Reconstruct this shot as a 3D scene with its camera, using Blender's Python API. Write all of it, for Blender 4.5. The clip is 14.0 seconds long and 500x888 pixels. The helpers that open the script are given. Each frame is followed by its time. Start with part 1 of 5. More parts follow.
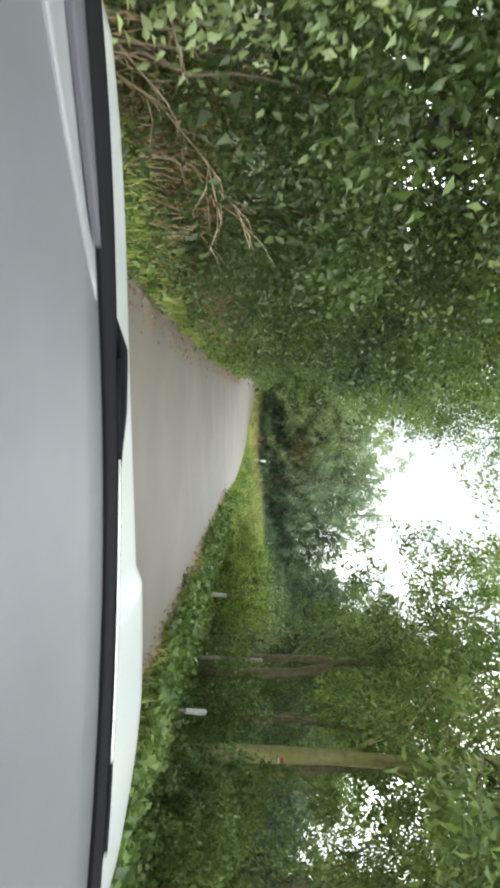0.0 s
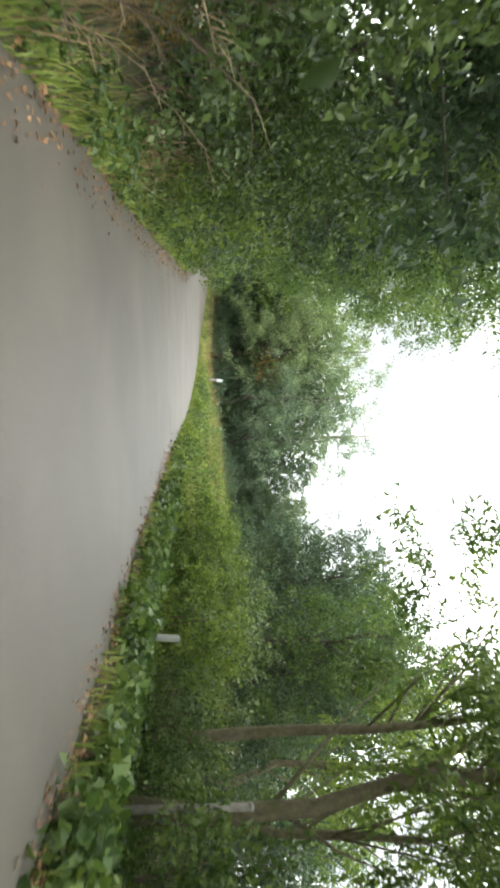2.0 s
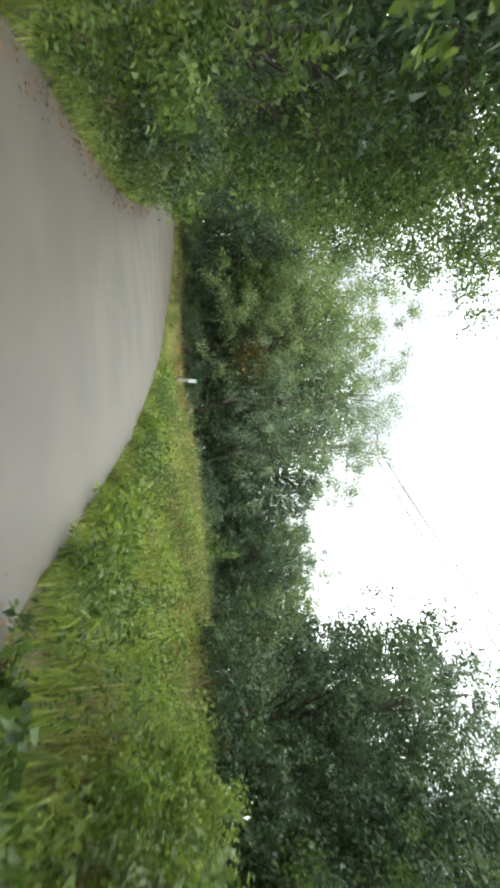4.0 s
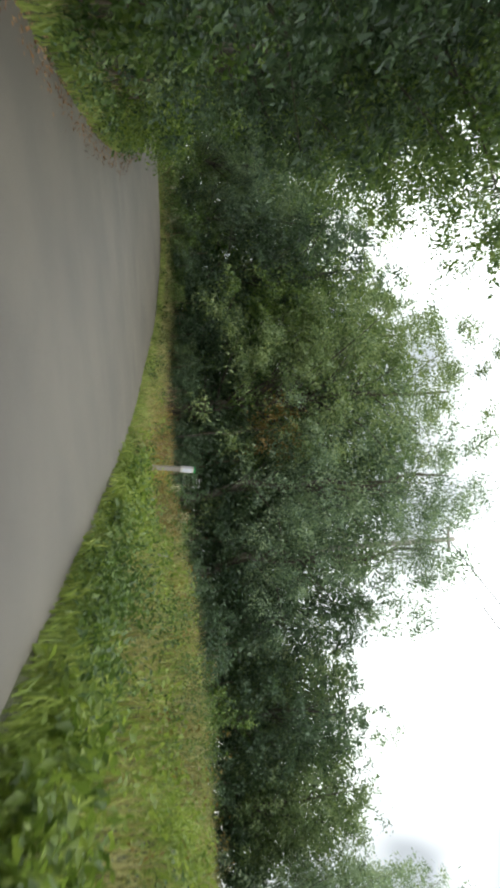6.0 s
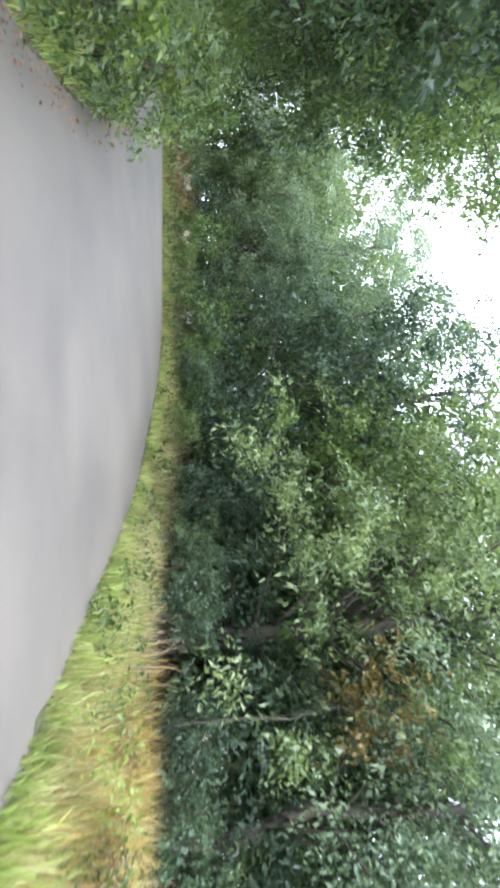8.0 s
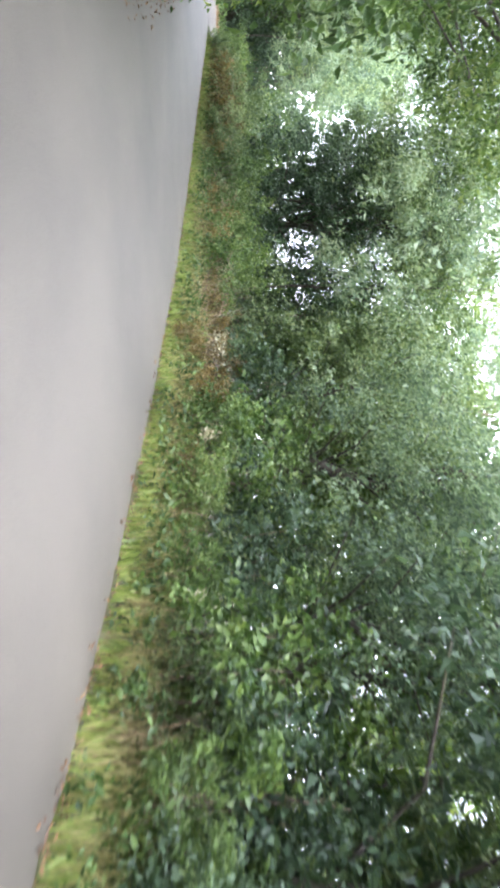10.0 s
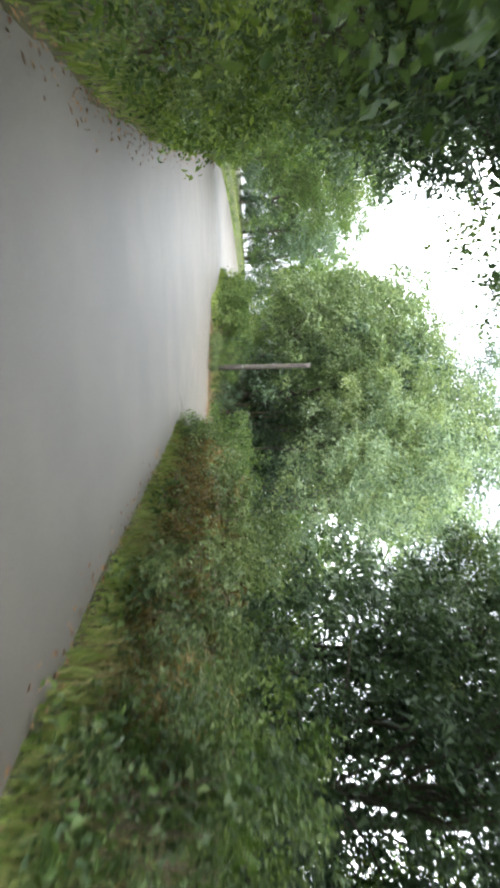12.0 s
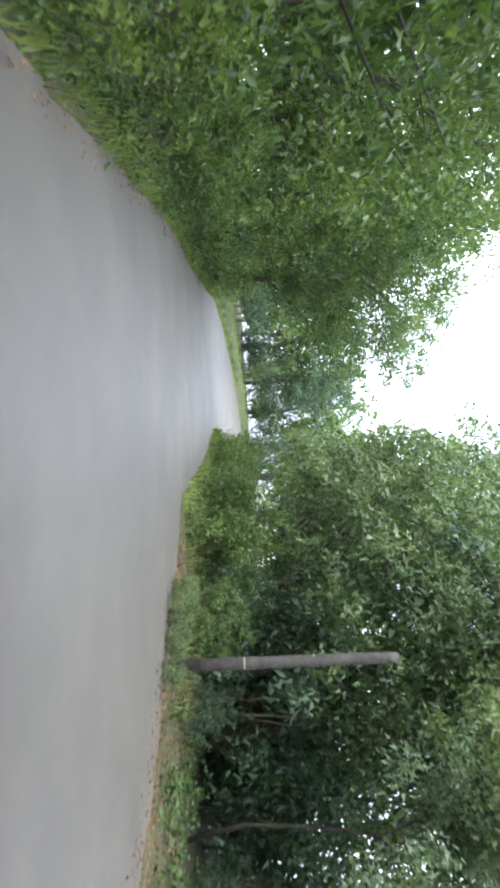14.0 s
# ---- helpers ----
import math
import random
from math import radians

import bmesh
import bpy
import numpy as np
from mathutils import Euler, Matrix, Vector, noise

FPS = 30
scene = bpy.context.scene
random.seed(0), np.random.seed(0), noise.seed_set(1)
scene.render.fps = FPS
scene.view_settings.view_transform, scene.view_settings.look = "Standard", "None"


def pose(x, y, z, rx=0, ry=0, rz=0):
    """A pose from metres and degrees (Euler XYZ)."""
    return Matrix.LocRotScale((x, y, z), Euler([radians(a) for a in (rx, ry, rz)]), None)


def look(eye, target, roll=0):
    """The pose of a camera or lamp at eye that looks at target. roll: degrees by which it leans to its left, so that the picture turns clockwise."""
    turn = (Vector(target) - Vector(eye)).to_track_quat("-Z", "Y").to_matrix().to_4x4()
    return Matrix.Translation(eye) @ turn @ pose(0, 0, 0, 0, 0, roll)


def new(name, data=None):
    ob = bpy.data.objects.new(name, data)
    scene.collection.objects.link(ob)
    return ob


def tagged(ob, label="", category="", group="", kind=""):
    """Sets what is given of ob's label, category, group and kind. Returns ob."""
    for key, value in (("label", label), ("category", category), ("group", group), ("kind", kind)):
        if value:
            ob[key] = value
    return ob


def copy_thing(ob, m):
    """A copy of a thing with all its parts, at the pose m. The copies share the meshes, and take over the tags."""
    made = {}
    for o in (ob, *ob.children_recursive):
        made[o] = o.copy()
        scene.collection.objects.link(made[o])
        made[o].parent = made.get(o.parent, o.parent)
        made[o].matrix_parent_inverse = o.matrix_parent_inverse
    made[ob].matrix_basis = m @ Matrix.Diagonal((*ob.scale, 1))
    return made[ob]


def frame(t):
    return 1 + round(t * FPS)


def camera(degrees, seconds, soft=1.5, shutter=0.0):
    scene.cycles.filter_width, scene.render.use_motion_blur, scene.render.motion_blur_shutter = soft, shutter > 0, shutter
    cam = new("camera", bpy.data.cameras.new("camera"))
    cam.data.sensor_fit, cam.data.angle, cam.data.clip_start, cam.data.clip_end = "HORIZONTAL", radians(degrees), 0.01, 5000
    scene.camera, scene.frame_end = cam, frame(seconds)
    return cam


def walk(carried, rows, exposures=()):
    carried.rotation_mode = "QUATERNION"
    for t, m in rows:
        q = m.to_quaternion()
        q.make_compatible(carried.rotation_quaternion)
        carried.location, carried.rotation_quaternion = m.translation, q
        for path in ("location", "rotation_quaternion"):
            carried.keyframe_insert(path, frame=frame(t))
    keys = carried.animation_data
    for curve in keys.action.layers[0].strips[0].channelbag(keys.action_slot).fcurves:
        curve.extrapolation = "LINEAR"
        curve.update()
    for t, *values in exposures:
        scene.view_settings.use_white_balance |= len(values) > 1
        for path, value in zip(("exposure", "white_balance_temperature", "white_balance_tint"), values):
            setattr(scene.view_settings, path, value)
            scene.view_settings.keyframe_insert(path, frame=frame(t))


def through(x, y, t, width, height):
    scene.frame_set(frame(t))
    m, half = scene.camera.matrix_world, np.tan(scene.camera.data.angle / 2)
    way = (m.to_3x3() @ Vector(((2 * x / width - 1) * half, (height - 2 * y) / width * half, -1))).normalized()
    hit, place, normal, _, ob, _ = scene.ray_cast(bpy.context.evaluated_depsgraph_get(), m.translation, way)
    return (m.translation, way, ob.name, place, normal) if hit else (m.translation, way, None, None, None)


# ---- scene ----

# ---- camera ----
cam = camera(38.4, 14.0, soft=3.4, shutter=0.2)
# seconds, place in metres, heading (to the left), tilt (up), lean of the sideways-held camera
PATH = [
    (0.0, 0.06, -0.27, 1.29, 0.33, -1.27, 90.73),
    (0.5, 0.07, 1.36, 1.15, -0.23, 0.20, 89.51),
    (1.0, 0.09, 3.29, 1.15, -2.57, 0.56, 88.24),
    (1.5, -0.04, 5.40, 1.07, -5.78, 1.71, 88.17),
    (2.0, -0.24, 7.90, 0.98, -6.73, 2.49, 88.60),
    (4.5, 0.05, 21.60, 1.28, -6.60, 4.30, 85.62),
    (5.0, -0.14, 24.87, 1.23, -5.17, 4.37, 85.69),
    (5.5, -0.39, 28.04, 1.14, -4.18, 4.70, 85.90),
    (6.0, -0.66, 31.30, 1.16, -3.36, 4.99, 86.31),
    (6.5, -0.99, 34.65, 1.20, -2.68, 5.12, 86.76),
    (7.0, -1.50, 37.99, 1.22, -1.15, 5.14, 87.20),
    (7.5, -2.16, 40.96, 1.28, 1.75, 4.71, 87.63),
    (8.0, -2.62, 44.22, 1.45, 7.24, 3.99, 87.64),
    (10.5, -10.07, 59.54, 1.81, 33.33, 0.15, 90.29),
    (11.0, -12.79, 62.12, 1.83, 44.02, 0.13, 90.00),
    (11.5, -15.61, 64.11, 1.86, 51.22, 0.25, 89.13),
    (12.0, -18.76, 65.79, 1.85, 56.96, 0.34, 88.12),
    (12.5, -22.08, 67.22, 1.91, 60.47, 0.26, 87.12),
    (13.0, -25.49, 68.36, 1.87, 65.68, 0.62, 87.58),
    (13.5, -28.97, 69.31, 1.91, 67.79, 0.41, 87.31),
    (14.0, -32.69, 70.25, 2.03, 68.76, 0.35, 87.12),
]


def held(x, y, z, heading, tilt, lean):
    h, p = radians(heading), radians(tilt)
    way = Vector((-math.sin(h) * math.cos(p), math.cos(h) * math.cos(p), math.sin(p)))
    return look((x, y, z), Vector((x, y, z)) + way, lean)


walk(cam, [(r[0], held(*r[1:])) for r in PATH], exposures=[(0.0, 0.72, 6450, 8), (1.0, 1.02, 6450, 8), (2.0, 0.7, 6500, 9), (4.5, 0.38, 6480, 6), (5.0, 0.38, 6480, 6), (5.5, 0.2, 6450, 7),
    (6.0, -0.2, 6450, 7), (6.5, -0.14, 6480, 7), (7.0, 0.4, 6300, 8), (7.5, 1.2, 5700, 14), (8.0, 1.42, 5600, 17), (10.5, 2.0, 5850, 20), (11.0, 1.85, 5950, 17),
    (12.0, 1.35, 6150, 12), (12.5, 1.14, 6250, 11), (13.0, 0.98, 6250, 10), (13.5, 0.94, 5950, 11), (14.0, 1.0, 5650, 14)])

# ---- world and sun: a bright overcast day ----
SUN_ELEV, SUN_TURN = radians(52), radians(150)
world = bpy.data.worlds.new("overcast_sky")
scene.world = world
world.use_nodes = True
wt = world.node_tree
wt.nodes.clear()
w_out = wt.nodes.new("ShaderNodeOutputWorld")
w_bg = wt.nodes.new("ShaderNodeBackground")
w_sky = wt.nodes.new("ShaderNodeTexSky")
w_sky.sky_type = "NISHITA"
w_sky.sun_disc = False
w_sky.sun_elevation, w_sky.sun_rotation = SUN_ELEV, SUN_TURN
w_co = wt.nodes.new("ShaderNodeTexCoord")
w_noise = wt.nodes.new("ShaderNodeTexNoise")
w_noise.inputs["Scale"].default_value = 2.6
w_noise.inputs["Detail"].default_value = 3
w_ramp = wt.nodes.new("ShaderNodeValToRGB")
w_ramp.color_ramp.elements[0].position, w_ramp.color_ramp.elements[0].color = 0.40, (4.4, 4.55, 4.7, 1)
w_ramp.color_ramp.elements[1].position, w_ramp.color_ramp.elements[1].color = 0.66, (25.0, 25.3, 25.6, 1)
w_mix = wt.nodes.new("ShaderNodeMix")
w_mix.data_type = "RGBA"
w_mix.inputs[0].default_value = 0.88
wt.links.new(w_co.outputs["Generated"], w_noise.inputs["Vector"])
wt.links.new(w_noise.outputs["Fac"], w_ramp.inputs["Fac"])
wt.links.new(w_sky.outputs["Color"], w_mix.inputs[6])
wt.links.new(w_ramp.outputs["Color"], w_mix.inputs[7])
# a thin bright overcast, about twice as bright overhead as at the horizon
w_sep = wt.nodes.new("ShaderNodeSeparateXYZ")
w_map = wt.nodes.new("ShaderNodeMapRange")
w_map.inputs["From Min"].default_value, w_map.inputs["From Max"].default_value = 0.0, 1.0
w_map.inputs["To Min"].default_value, w_map.inputs["To Max"].default_value = 1.0, 2.0
w_mul = wt.nodes.new("ShaderNodeVectorMath")
w_mul.operation = "SCALE"
wt.links.new(w_co.outputs["Generated"], w_sep.inputs[0])
wt.links.new(w_sep.outputs["Z"], w_map.inputs["Value"])
wt.links.new(w_mix.outputs[2], w_mul.inputs[0])
wt.links.new(w_map.outputs[0], w_mul.inputs["Scale"])
wt.links.new(w_mul.outputs[0], w_bg.inputs["Color"])
w_bg.inputs["Strength"].default_value = 0.15
wt.links.new(w_bg.outputs["Background"], w_out.inputs["Surface"])

sun = new("sun", bpy.data.lights.new("sun", "SUN"))
sun.data.energy, sun.data.angle, sun.data.color = 1.5, radians(25), (1.0, 0.96, 0.9)
sun.matrix_basis = look((0, 0, 0), (-math.cos(SUN_ELEV) * math.sin(SUN_TURN), -math.cos(SUN_ELEV) * math.cos(SUN_TURN), -math.sin(SUN_ELEV)))


# ---- materials ----
def material(name):
    m = bpy.data.materials.new(name)
    m.use_nodes = True
    t = m.node_tree
    return m, t, t.nodes["Principled BSDF"], t.nodes["Material Output"]


def ramp(t, stops, source):
    r = t.nodes.new("ShaderNodeValToRGB")
    while len(r.color_ramp.elements) < len(stops):
        r.color_ramp.elements.new(0.5)
    for e, (p, c) in zip(r.color_ramp.elements, stops):
        e.position, e.color = p, (*c, 1)
    t.links.new(source, r.inputs["Fac"])
    return r.outputs["Color"]


def noise_of(t, scale, detail=4, rough=0.55, coords="Object"):
    co = t.nodes.new("ShaderNodeTexCoord")
    n = t.nodes.new("ShaderNodeTexNoise")
    n.inputs["Scale"].default_value, n.inputs["Detail"].default_value, n.inputs["Roughness"].default_value = scale, detail, rough
    t.links.new(co.outputs[coords], n.inputs["Vector"])
    return n.outputs["Fac"]


def mixed(t, fac, a, b, blend="MIX"):
    m = t.nodes.new("ShaderNodeMix")
    m.data_type, m.blend_type = "RGBA", blend
    for sock, v in ((m.inputs[0], fac), (m.inputs[6], a), (m.inputs[7], b)):
        if isinstance(v, (int, float)):
            sock.default_value = v
        elif isinstance(v, tuple):
            sock.default_value = (*v, 1)
        else:
            t.links.new(v, sock)
    return m.outputs[2]


def bump(t, bsdf, source, strength, distance):
    b = t.nodes.new("ShaderNodeBump")
    b.inputs["Strength"].default_value, b.inputs["Distance"].default_value = strength, distance
    t.links.new(source, b.inputs["Height"])
    t.links.new(b.outputs["Normal"], bsdf.inputs["Normal"])


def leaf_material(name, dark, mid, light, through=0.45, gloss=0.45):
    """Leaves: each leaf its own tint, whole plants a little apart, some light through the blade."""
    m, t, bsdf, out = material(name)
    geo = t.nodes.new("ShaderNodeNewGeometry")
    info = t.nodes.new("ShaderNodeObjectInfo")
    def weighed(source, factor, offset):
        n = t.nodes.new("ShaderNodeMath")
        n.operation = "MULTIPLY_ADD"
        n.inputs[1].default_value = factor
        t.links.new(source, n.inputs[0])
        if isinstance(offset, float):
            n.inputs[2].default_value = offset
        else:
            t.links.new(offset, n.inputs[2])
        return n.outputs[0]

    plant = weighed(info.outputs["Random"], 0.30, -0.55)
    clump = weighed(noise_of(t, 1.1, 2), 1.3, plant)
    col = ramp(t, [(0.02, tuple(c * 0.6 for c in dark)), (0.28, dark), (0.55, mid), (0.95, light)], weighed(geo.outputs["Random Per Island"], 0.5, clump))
    t.links.new(col, bsdf.inputs["Base Color"])
    bsdf.inputs["Roughness"].default_value = gloss
    tr = t.nodes.new("ShaderNodeBsdfTranslucent")
    warm = mixed(t, 0.6, col, (1.0, 1.0, 0.35), "MULTIPLY")
    t.links.new(warm, tr.inputs["Color"])
    ms = t.nodes.new("ShaderNodeMixShader")
    ms.inputs[0].default_value = through
    t.links.new(bsdf.outputs[0], ms.inputs[1])
    t.links.new(tr.outputs[0], ms.inputs[2])
    t.links.new(ms.outputs[0], out.inputs["Surface"])
    return m


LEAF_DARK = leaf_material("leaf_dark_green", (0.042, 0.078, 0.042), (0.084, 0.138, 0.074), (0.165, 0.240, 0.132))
# the first left hedge's deep shade is put into this darker leaf green
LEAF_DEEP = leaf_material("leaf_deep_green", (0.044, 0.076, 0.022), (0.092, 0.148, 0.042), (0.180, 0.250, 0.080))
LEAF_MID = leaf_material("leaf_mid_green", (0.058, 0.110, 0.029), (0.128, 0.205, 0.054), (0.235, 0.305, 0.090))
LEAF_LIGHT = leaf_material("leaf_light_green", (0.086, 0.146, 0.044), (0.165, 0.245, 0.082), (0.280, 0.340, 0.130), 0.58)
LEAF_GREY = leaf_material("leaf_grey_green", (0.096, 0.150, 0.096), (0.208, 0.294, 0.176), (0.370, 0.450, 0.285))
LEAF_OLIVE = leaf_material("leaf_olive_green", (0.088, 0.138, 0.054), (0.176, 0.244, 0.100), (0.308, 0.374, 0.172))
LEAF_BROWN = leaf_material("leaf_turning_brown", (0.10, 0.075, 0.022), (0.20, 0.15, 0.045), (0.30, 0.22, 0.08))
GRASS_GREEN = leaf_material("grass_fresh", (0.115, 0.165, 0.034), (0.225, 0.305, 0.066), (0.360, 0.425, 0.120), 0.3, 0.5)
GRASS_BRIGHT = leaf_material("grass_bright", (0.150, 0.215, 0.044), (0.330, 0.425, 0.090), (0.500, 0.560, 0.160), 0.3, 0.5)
# open light on the wood's-end bushes is put into this lighter leaf green
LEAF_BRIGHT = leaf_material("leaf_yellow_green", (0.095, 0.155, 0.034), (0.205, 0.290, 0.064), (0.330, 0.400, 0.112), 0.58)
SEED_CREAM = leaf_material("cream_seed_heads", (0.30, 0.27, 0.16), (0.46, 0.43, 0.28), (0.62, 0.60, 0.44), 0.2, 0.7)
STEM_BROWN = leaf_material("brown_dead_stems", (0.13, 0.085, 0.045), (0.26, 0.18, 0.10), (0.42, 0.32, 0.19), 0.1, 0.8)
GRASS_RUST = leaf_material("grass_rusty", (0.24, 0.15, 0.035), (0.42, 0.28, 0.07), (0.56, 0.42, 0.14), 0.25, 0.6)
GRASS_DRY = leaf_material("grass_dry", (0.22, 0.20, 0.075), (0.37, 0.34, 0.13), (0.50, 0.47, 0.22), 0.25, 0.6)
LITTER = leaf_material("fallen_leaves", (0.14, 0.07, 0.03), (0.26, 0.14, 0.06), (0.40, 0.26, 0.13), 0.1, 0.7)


def bark_material(name, dark, light, moss=0.4, green=(0.12, 0.14, 0.04)):
    m, t, bsdf, out = material(name)
    c = ramp(t, [(0.3, dark), (0.7, light)], noise_of(t, 9, 6, 0.65))
    mossy = ramp(t, [(0.52, (0, 0, 0)), (0.66, (1, 1, 1))], noise_of(t, 1.7, 3))
    f = t.nodes.new("ShaderNodeMath")
    f.operation = "MULTIPLY"
    f.inputs[1].default_value = moss
    t.links.new(mossy, f.inputs[0])
    t.links.new(mixed(t, f.outputs[0], c, green), bsdf.inputs["Base Color"])
    bsdf.inputs["Roughness"].default_value = 0.9
    bump(t, bsdf, noise_of(t, 22, 6, 0.7), 0.7, 0.03)
    return m


BARK_WOOD = bark_material("bark_grey_green", (0.115, 0.098, 0.060), (0.255, 0.220, 0.140), 0.5)
BARK = bark_material("bark_brown", (0.042, 0.036, 0.028), (0.115, 0.10, 0.08))
BARK_MOSSY = bark_material("bark_mossy", (0.20, 0.185, 0.08), (0.34, 0.31, 0.14), 0.85, (0.25, 0.27, 0.07))
TWIG = bark_material("twig_grey_brown", (0.10, 0.078, 0.055), (0.22, 0.17, 0.115), 0.1)
DRY_STEM = bark_material("dry_stem", (0.26, 0.19, 0.11), (0.46, 0.36, 0.23), 0.0)


def asphalt():
    m, t, bsdf, out = material("worn_asphalt")
    broad = ramp(t, [(0.35, (0.084, 0.075, 0.059)), (0.65, (0.117, 0.104, 0.081))], noise_of(t, 0.55, 4))
    grain = ramp(t, [(0.3, (0.72, 0.72, 0.72)), (0.7, (1.2, 1.19, 1.17))], noise_of(t, 70, 4, 0.8))
    t.links.new(mixed(t, 1.0, broad, grain, "MULTIPLY"), bsdf.inputs["Base Color"])
    bsdf.inputs["Roughness"].default_value = 0.60
    bump(t, bsdf, noise_of(t, 90, 3, 0.8), 0.35, 0.006)
    return m


def soil():
    m, t, bsdf, out = material("soil_and_turf")
    c = ramp(t, [(0.35, (0.045, 0.045, 0.018)), (0.55, (0.080, 0.080, 0.030)), (0.75, (0.11, 0.085, 0.045))], noise_of(t, 1.3, 6, 0.65))
    field = ramp(t, [(0.38, (0.62, 0.80, 0.60)), (0.62, (1.15, 1.08, 1.0))], noise_of(t, 0.06, 5, 0.6))
    t.links.new(mixed(t, 1.0, c, field, "MULTIPLY"), bsdf.inputs["Base Color"])
    bsdf.inputs["Roughness"].default_value = 0.95
    bump(t, bsdf, noise_of(t, 14, 5, 0.7), 0.8, 0.06)
    return m


def gravel(name, dark, light):
    m, t, bsdf, out = material(name)
    c = ramp(t, [(0.3, dark), (0.7, light)], noise_of(t, 1.1, 5))
    g = ramp(t, [(0.35, (0.65, 0.65, 0.65)), (0.65, (1.25, 1.25, 1.25))], noise_of(t, 60, 3, 0.8))
    t.links.new(mixed(t, 1.0, c, g, "MULTIPLY"), bsdf.inputs["Base Color"])
    bsdf.inputs["Roughness"].default_value = 0.55
    bump(t, bsdf, noise_of(t, 55, 4, 0.8), 0.6, 0.015)
    return m


def painted(name, colour, rough=0.5, metal=0.0, spot=0.15, coat=0.0):
    m, t, bsdf, out = material(name)
    n = ramp(t, [(0.3, tuple(c * (1 - spot) for c in colour)), (0.7, colour)], noise_of(t, 6, 6, 0.65))
    t.links.new(n, bsdf.inputs["Base Color"])
    bsdf.inputs["Roughness"].default_value, bsdf.inputs["Metallic"].default_value = rough, metal
    bsdf.inputs["Coat Weight"].default_value = coat
    bump(t, bsdf, noise_of(t, 130, 2), 0.04, 0.002)
    return m


ASPHALT, SOIL, GRAVEL = asphalt(), soil(), gravel("sandy_gravel", (0.092, 0.081, 0.063), (0.128, 0.112, 0.086))
POST_WOOD = bark_material("weathered_post_wood", (0.20, 0.185, 0.16), (0.38, 0.35, 0.31), 0.15)
WHITE_PAINT = painted("white_post_paint", (0.60, 0.60, 0.56), 0.5, 0, 0.2)
GREEN_PAINT = painted("green_cap_paint", (0.06, 0.42, 0.12), 0.45)
GREY_CONCRETE = painted("grey_concrete", (0.42, 0.41, 0.38), 0.85, 0, 0.3)

# ---- plan of the lane: left edge, right edge ----
LANE = [
    (-1.3, -60, 3.0, -60), (-1.35, -12, 3.0, -12), (-1.45, 0, 2.8, 0), (-1.52, 6.3, 2.55, 6.6), (-1.7, 12, 2.1, 13),
    (-2.1, 18.5, 1.7, 18.5), (-2.5, 24, 1.5, 25), (-3.1, 31.7, 1.35, 32), (-3.9, 37, 0.76, 38), (-4.8, 42, 0.25, 42.5),
    (-5.9, 46.3, -0.5, 47.4), (-7.6, 51.5, -1.65, 52.4), (-9.3, 55.2, -3.5, 57), (-11.7, 58.1, -7.1, 61.4),
    (-14.6, 61.0, -11.6, 64.5), (-18.7, 63.9, -16.9, 67.4), (-24.3, 66.3, -22.2, 69.5), (-30.4, 67.9, -28.6, 72),
    (-33.2, 68.5, -32.2, 73.2), (-37.6, 69.4, -36.8, 74.2), (-42, 70.2, -41.6, 75.4), (-49, 71.5, -48.3, 77.2),
    (-56, 73.3, -55, 79.3), (-66, 75.6, -65, 81.8), (-77, 78.2, -72, 85.2), (-88, 82.5, -79, 89.8), (-96, 89.5, -85, 97), (-100, 100, -89, 107), (-102, 120, -92, 122), (-104, 220, -95, 221),
]


def glide(points, step):
    """A smooth line through the points, at an even spacing."""
    p = np.array(points, float)
    out = []
    for i in range(len(p) - 1):
        a, b, c, d = p[max(i - 1, 0)], p[i], p[i + 1], p[min(i + 2, len(p) - 1)]
        n = max(2, int(np.linalg.norm((c - b)[:2]) / step))
        # knots by chord length keep uneven spacing calm
        l0, l1, l2 = max(np.linalg.norm(b - a), 1e-6), np.linalg.norm(c - b), max(np.linalg.norm(d - c), 1e-6)
        m1 = (c - a) / (l0 + l1) * l1 if i else c - b
        m2 = (d - b) / (l1 + l2) * l1 if i < len(p) - 2 else c - b
        for k in range(n):
            u = k / n
            out.append((2 * u**3 - 3 * u**2 + 1) * b + (u**3 - 2 * u**2 + u) * m1 + (3 * u**2 - 2 * u**3) * c + (u**3 - u**2) * m2)
    out.append(p[-1])
    return np.array(out)


LINE = glide(LANE, 0.8)
LEFT, RIGHT = LINE[:, :2], LINE[:, 2:]
MID, HALF = (LEFT + RIGHT) / 2, np.linalg.norm(RIGHT - LEFT, axis=1) / 2


def off_lane(xy):
    """For points on the plan: metres beyond the lane's edge (negative on it), and the side (+1 right)."""
    xy = np.atleast_2d(np.asarray(xy, float))
    best, side = np.full(len(xy), 1e9), np.ones(len(xy))
    for i in range(len(MID) - 1):
        a, b = MID[i], MID[i + 1]
        ab = b - a
        u = np.clip(((xy - a) @ ab) / (ab @ ab), 0, 1)
        r = xy - (a + u[:, None] * ab)
        d = np.hypot(r[:, 0], r[:, 1]) - (HALF[i] * (1 - u) + HALF[i + 1] * u)
        s = np.sign(ab[1] * r[:, 0] - ab[0] * r[:, 1])
        near = d < best
        best[near], side[near] = d[near], s[near]
    return best, side


def smooth(a, b, v):
    u = np.clip((v - a) / (b - a), 0, 1)
    return u * u * (3 - 2 * u)


APRON = [(-29.9, 71.8), (-32.5, 74.2), (-34.0, 76.4), (-36.0, 77.3), (-39.0, 77.6), (-43.5, 77.3), (-47.0, 76.2), (-44.0, 74.0), (-36.0, 72.6)]


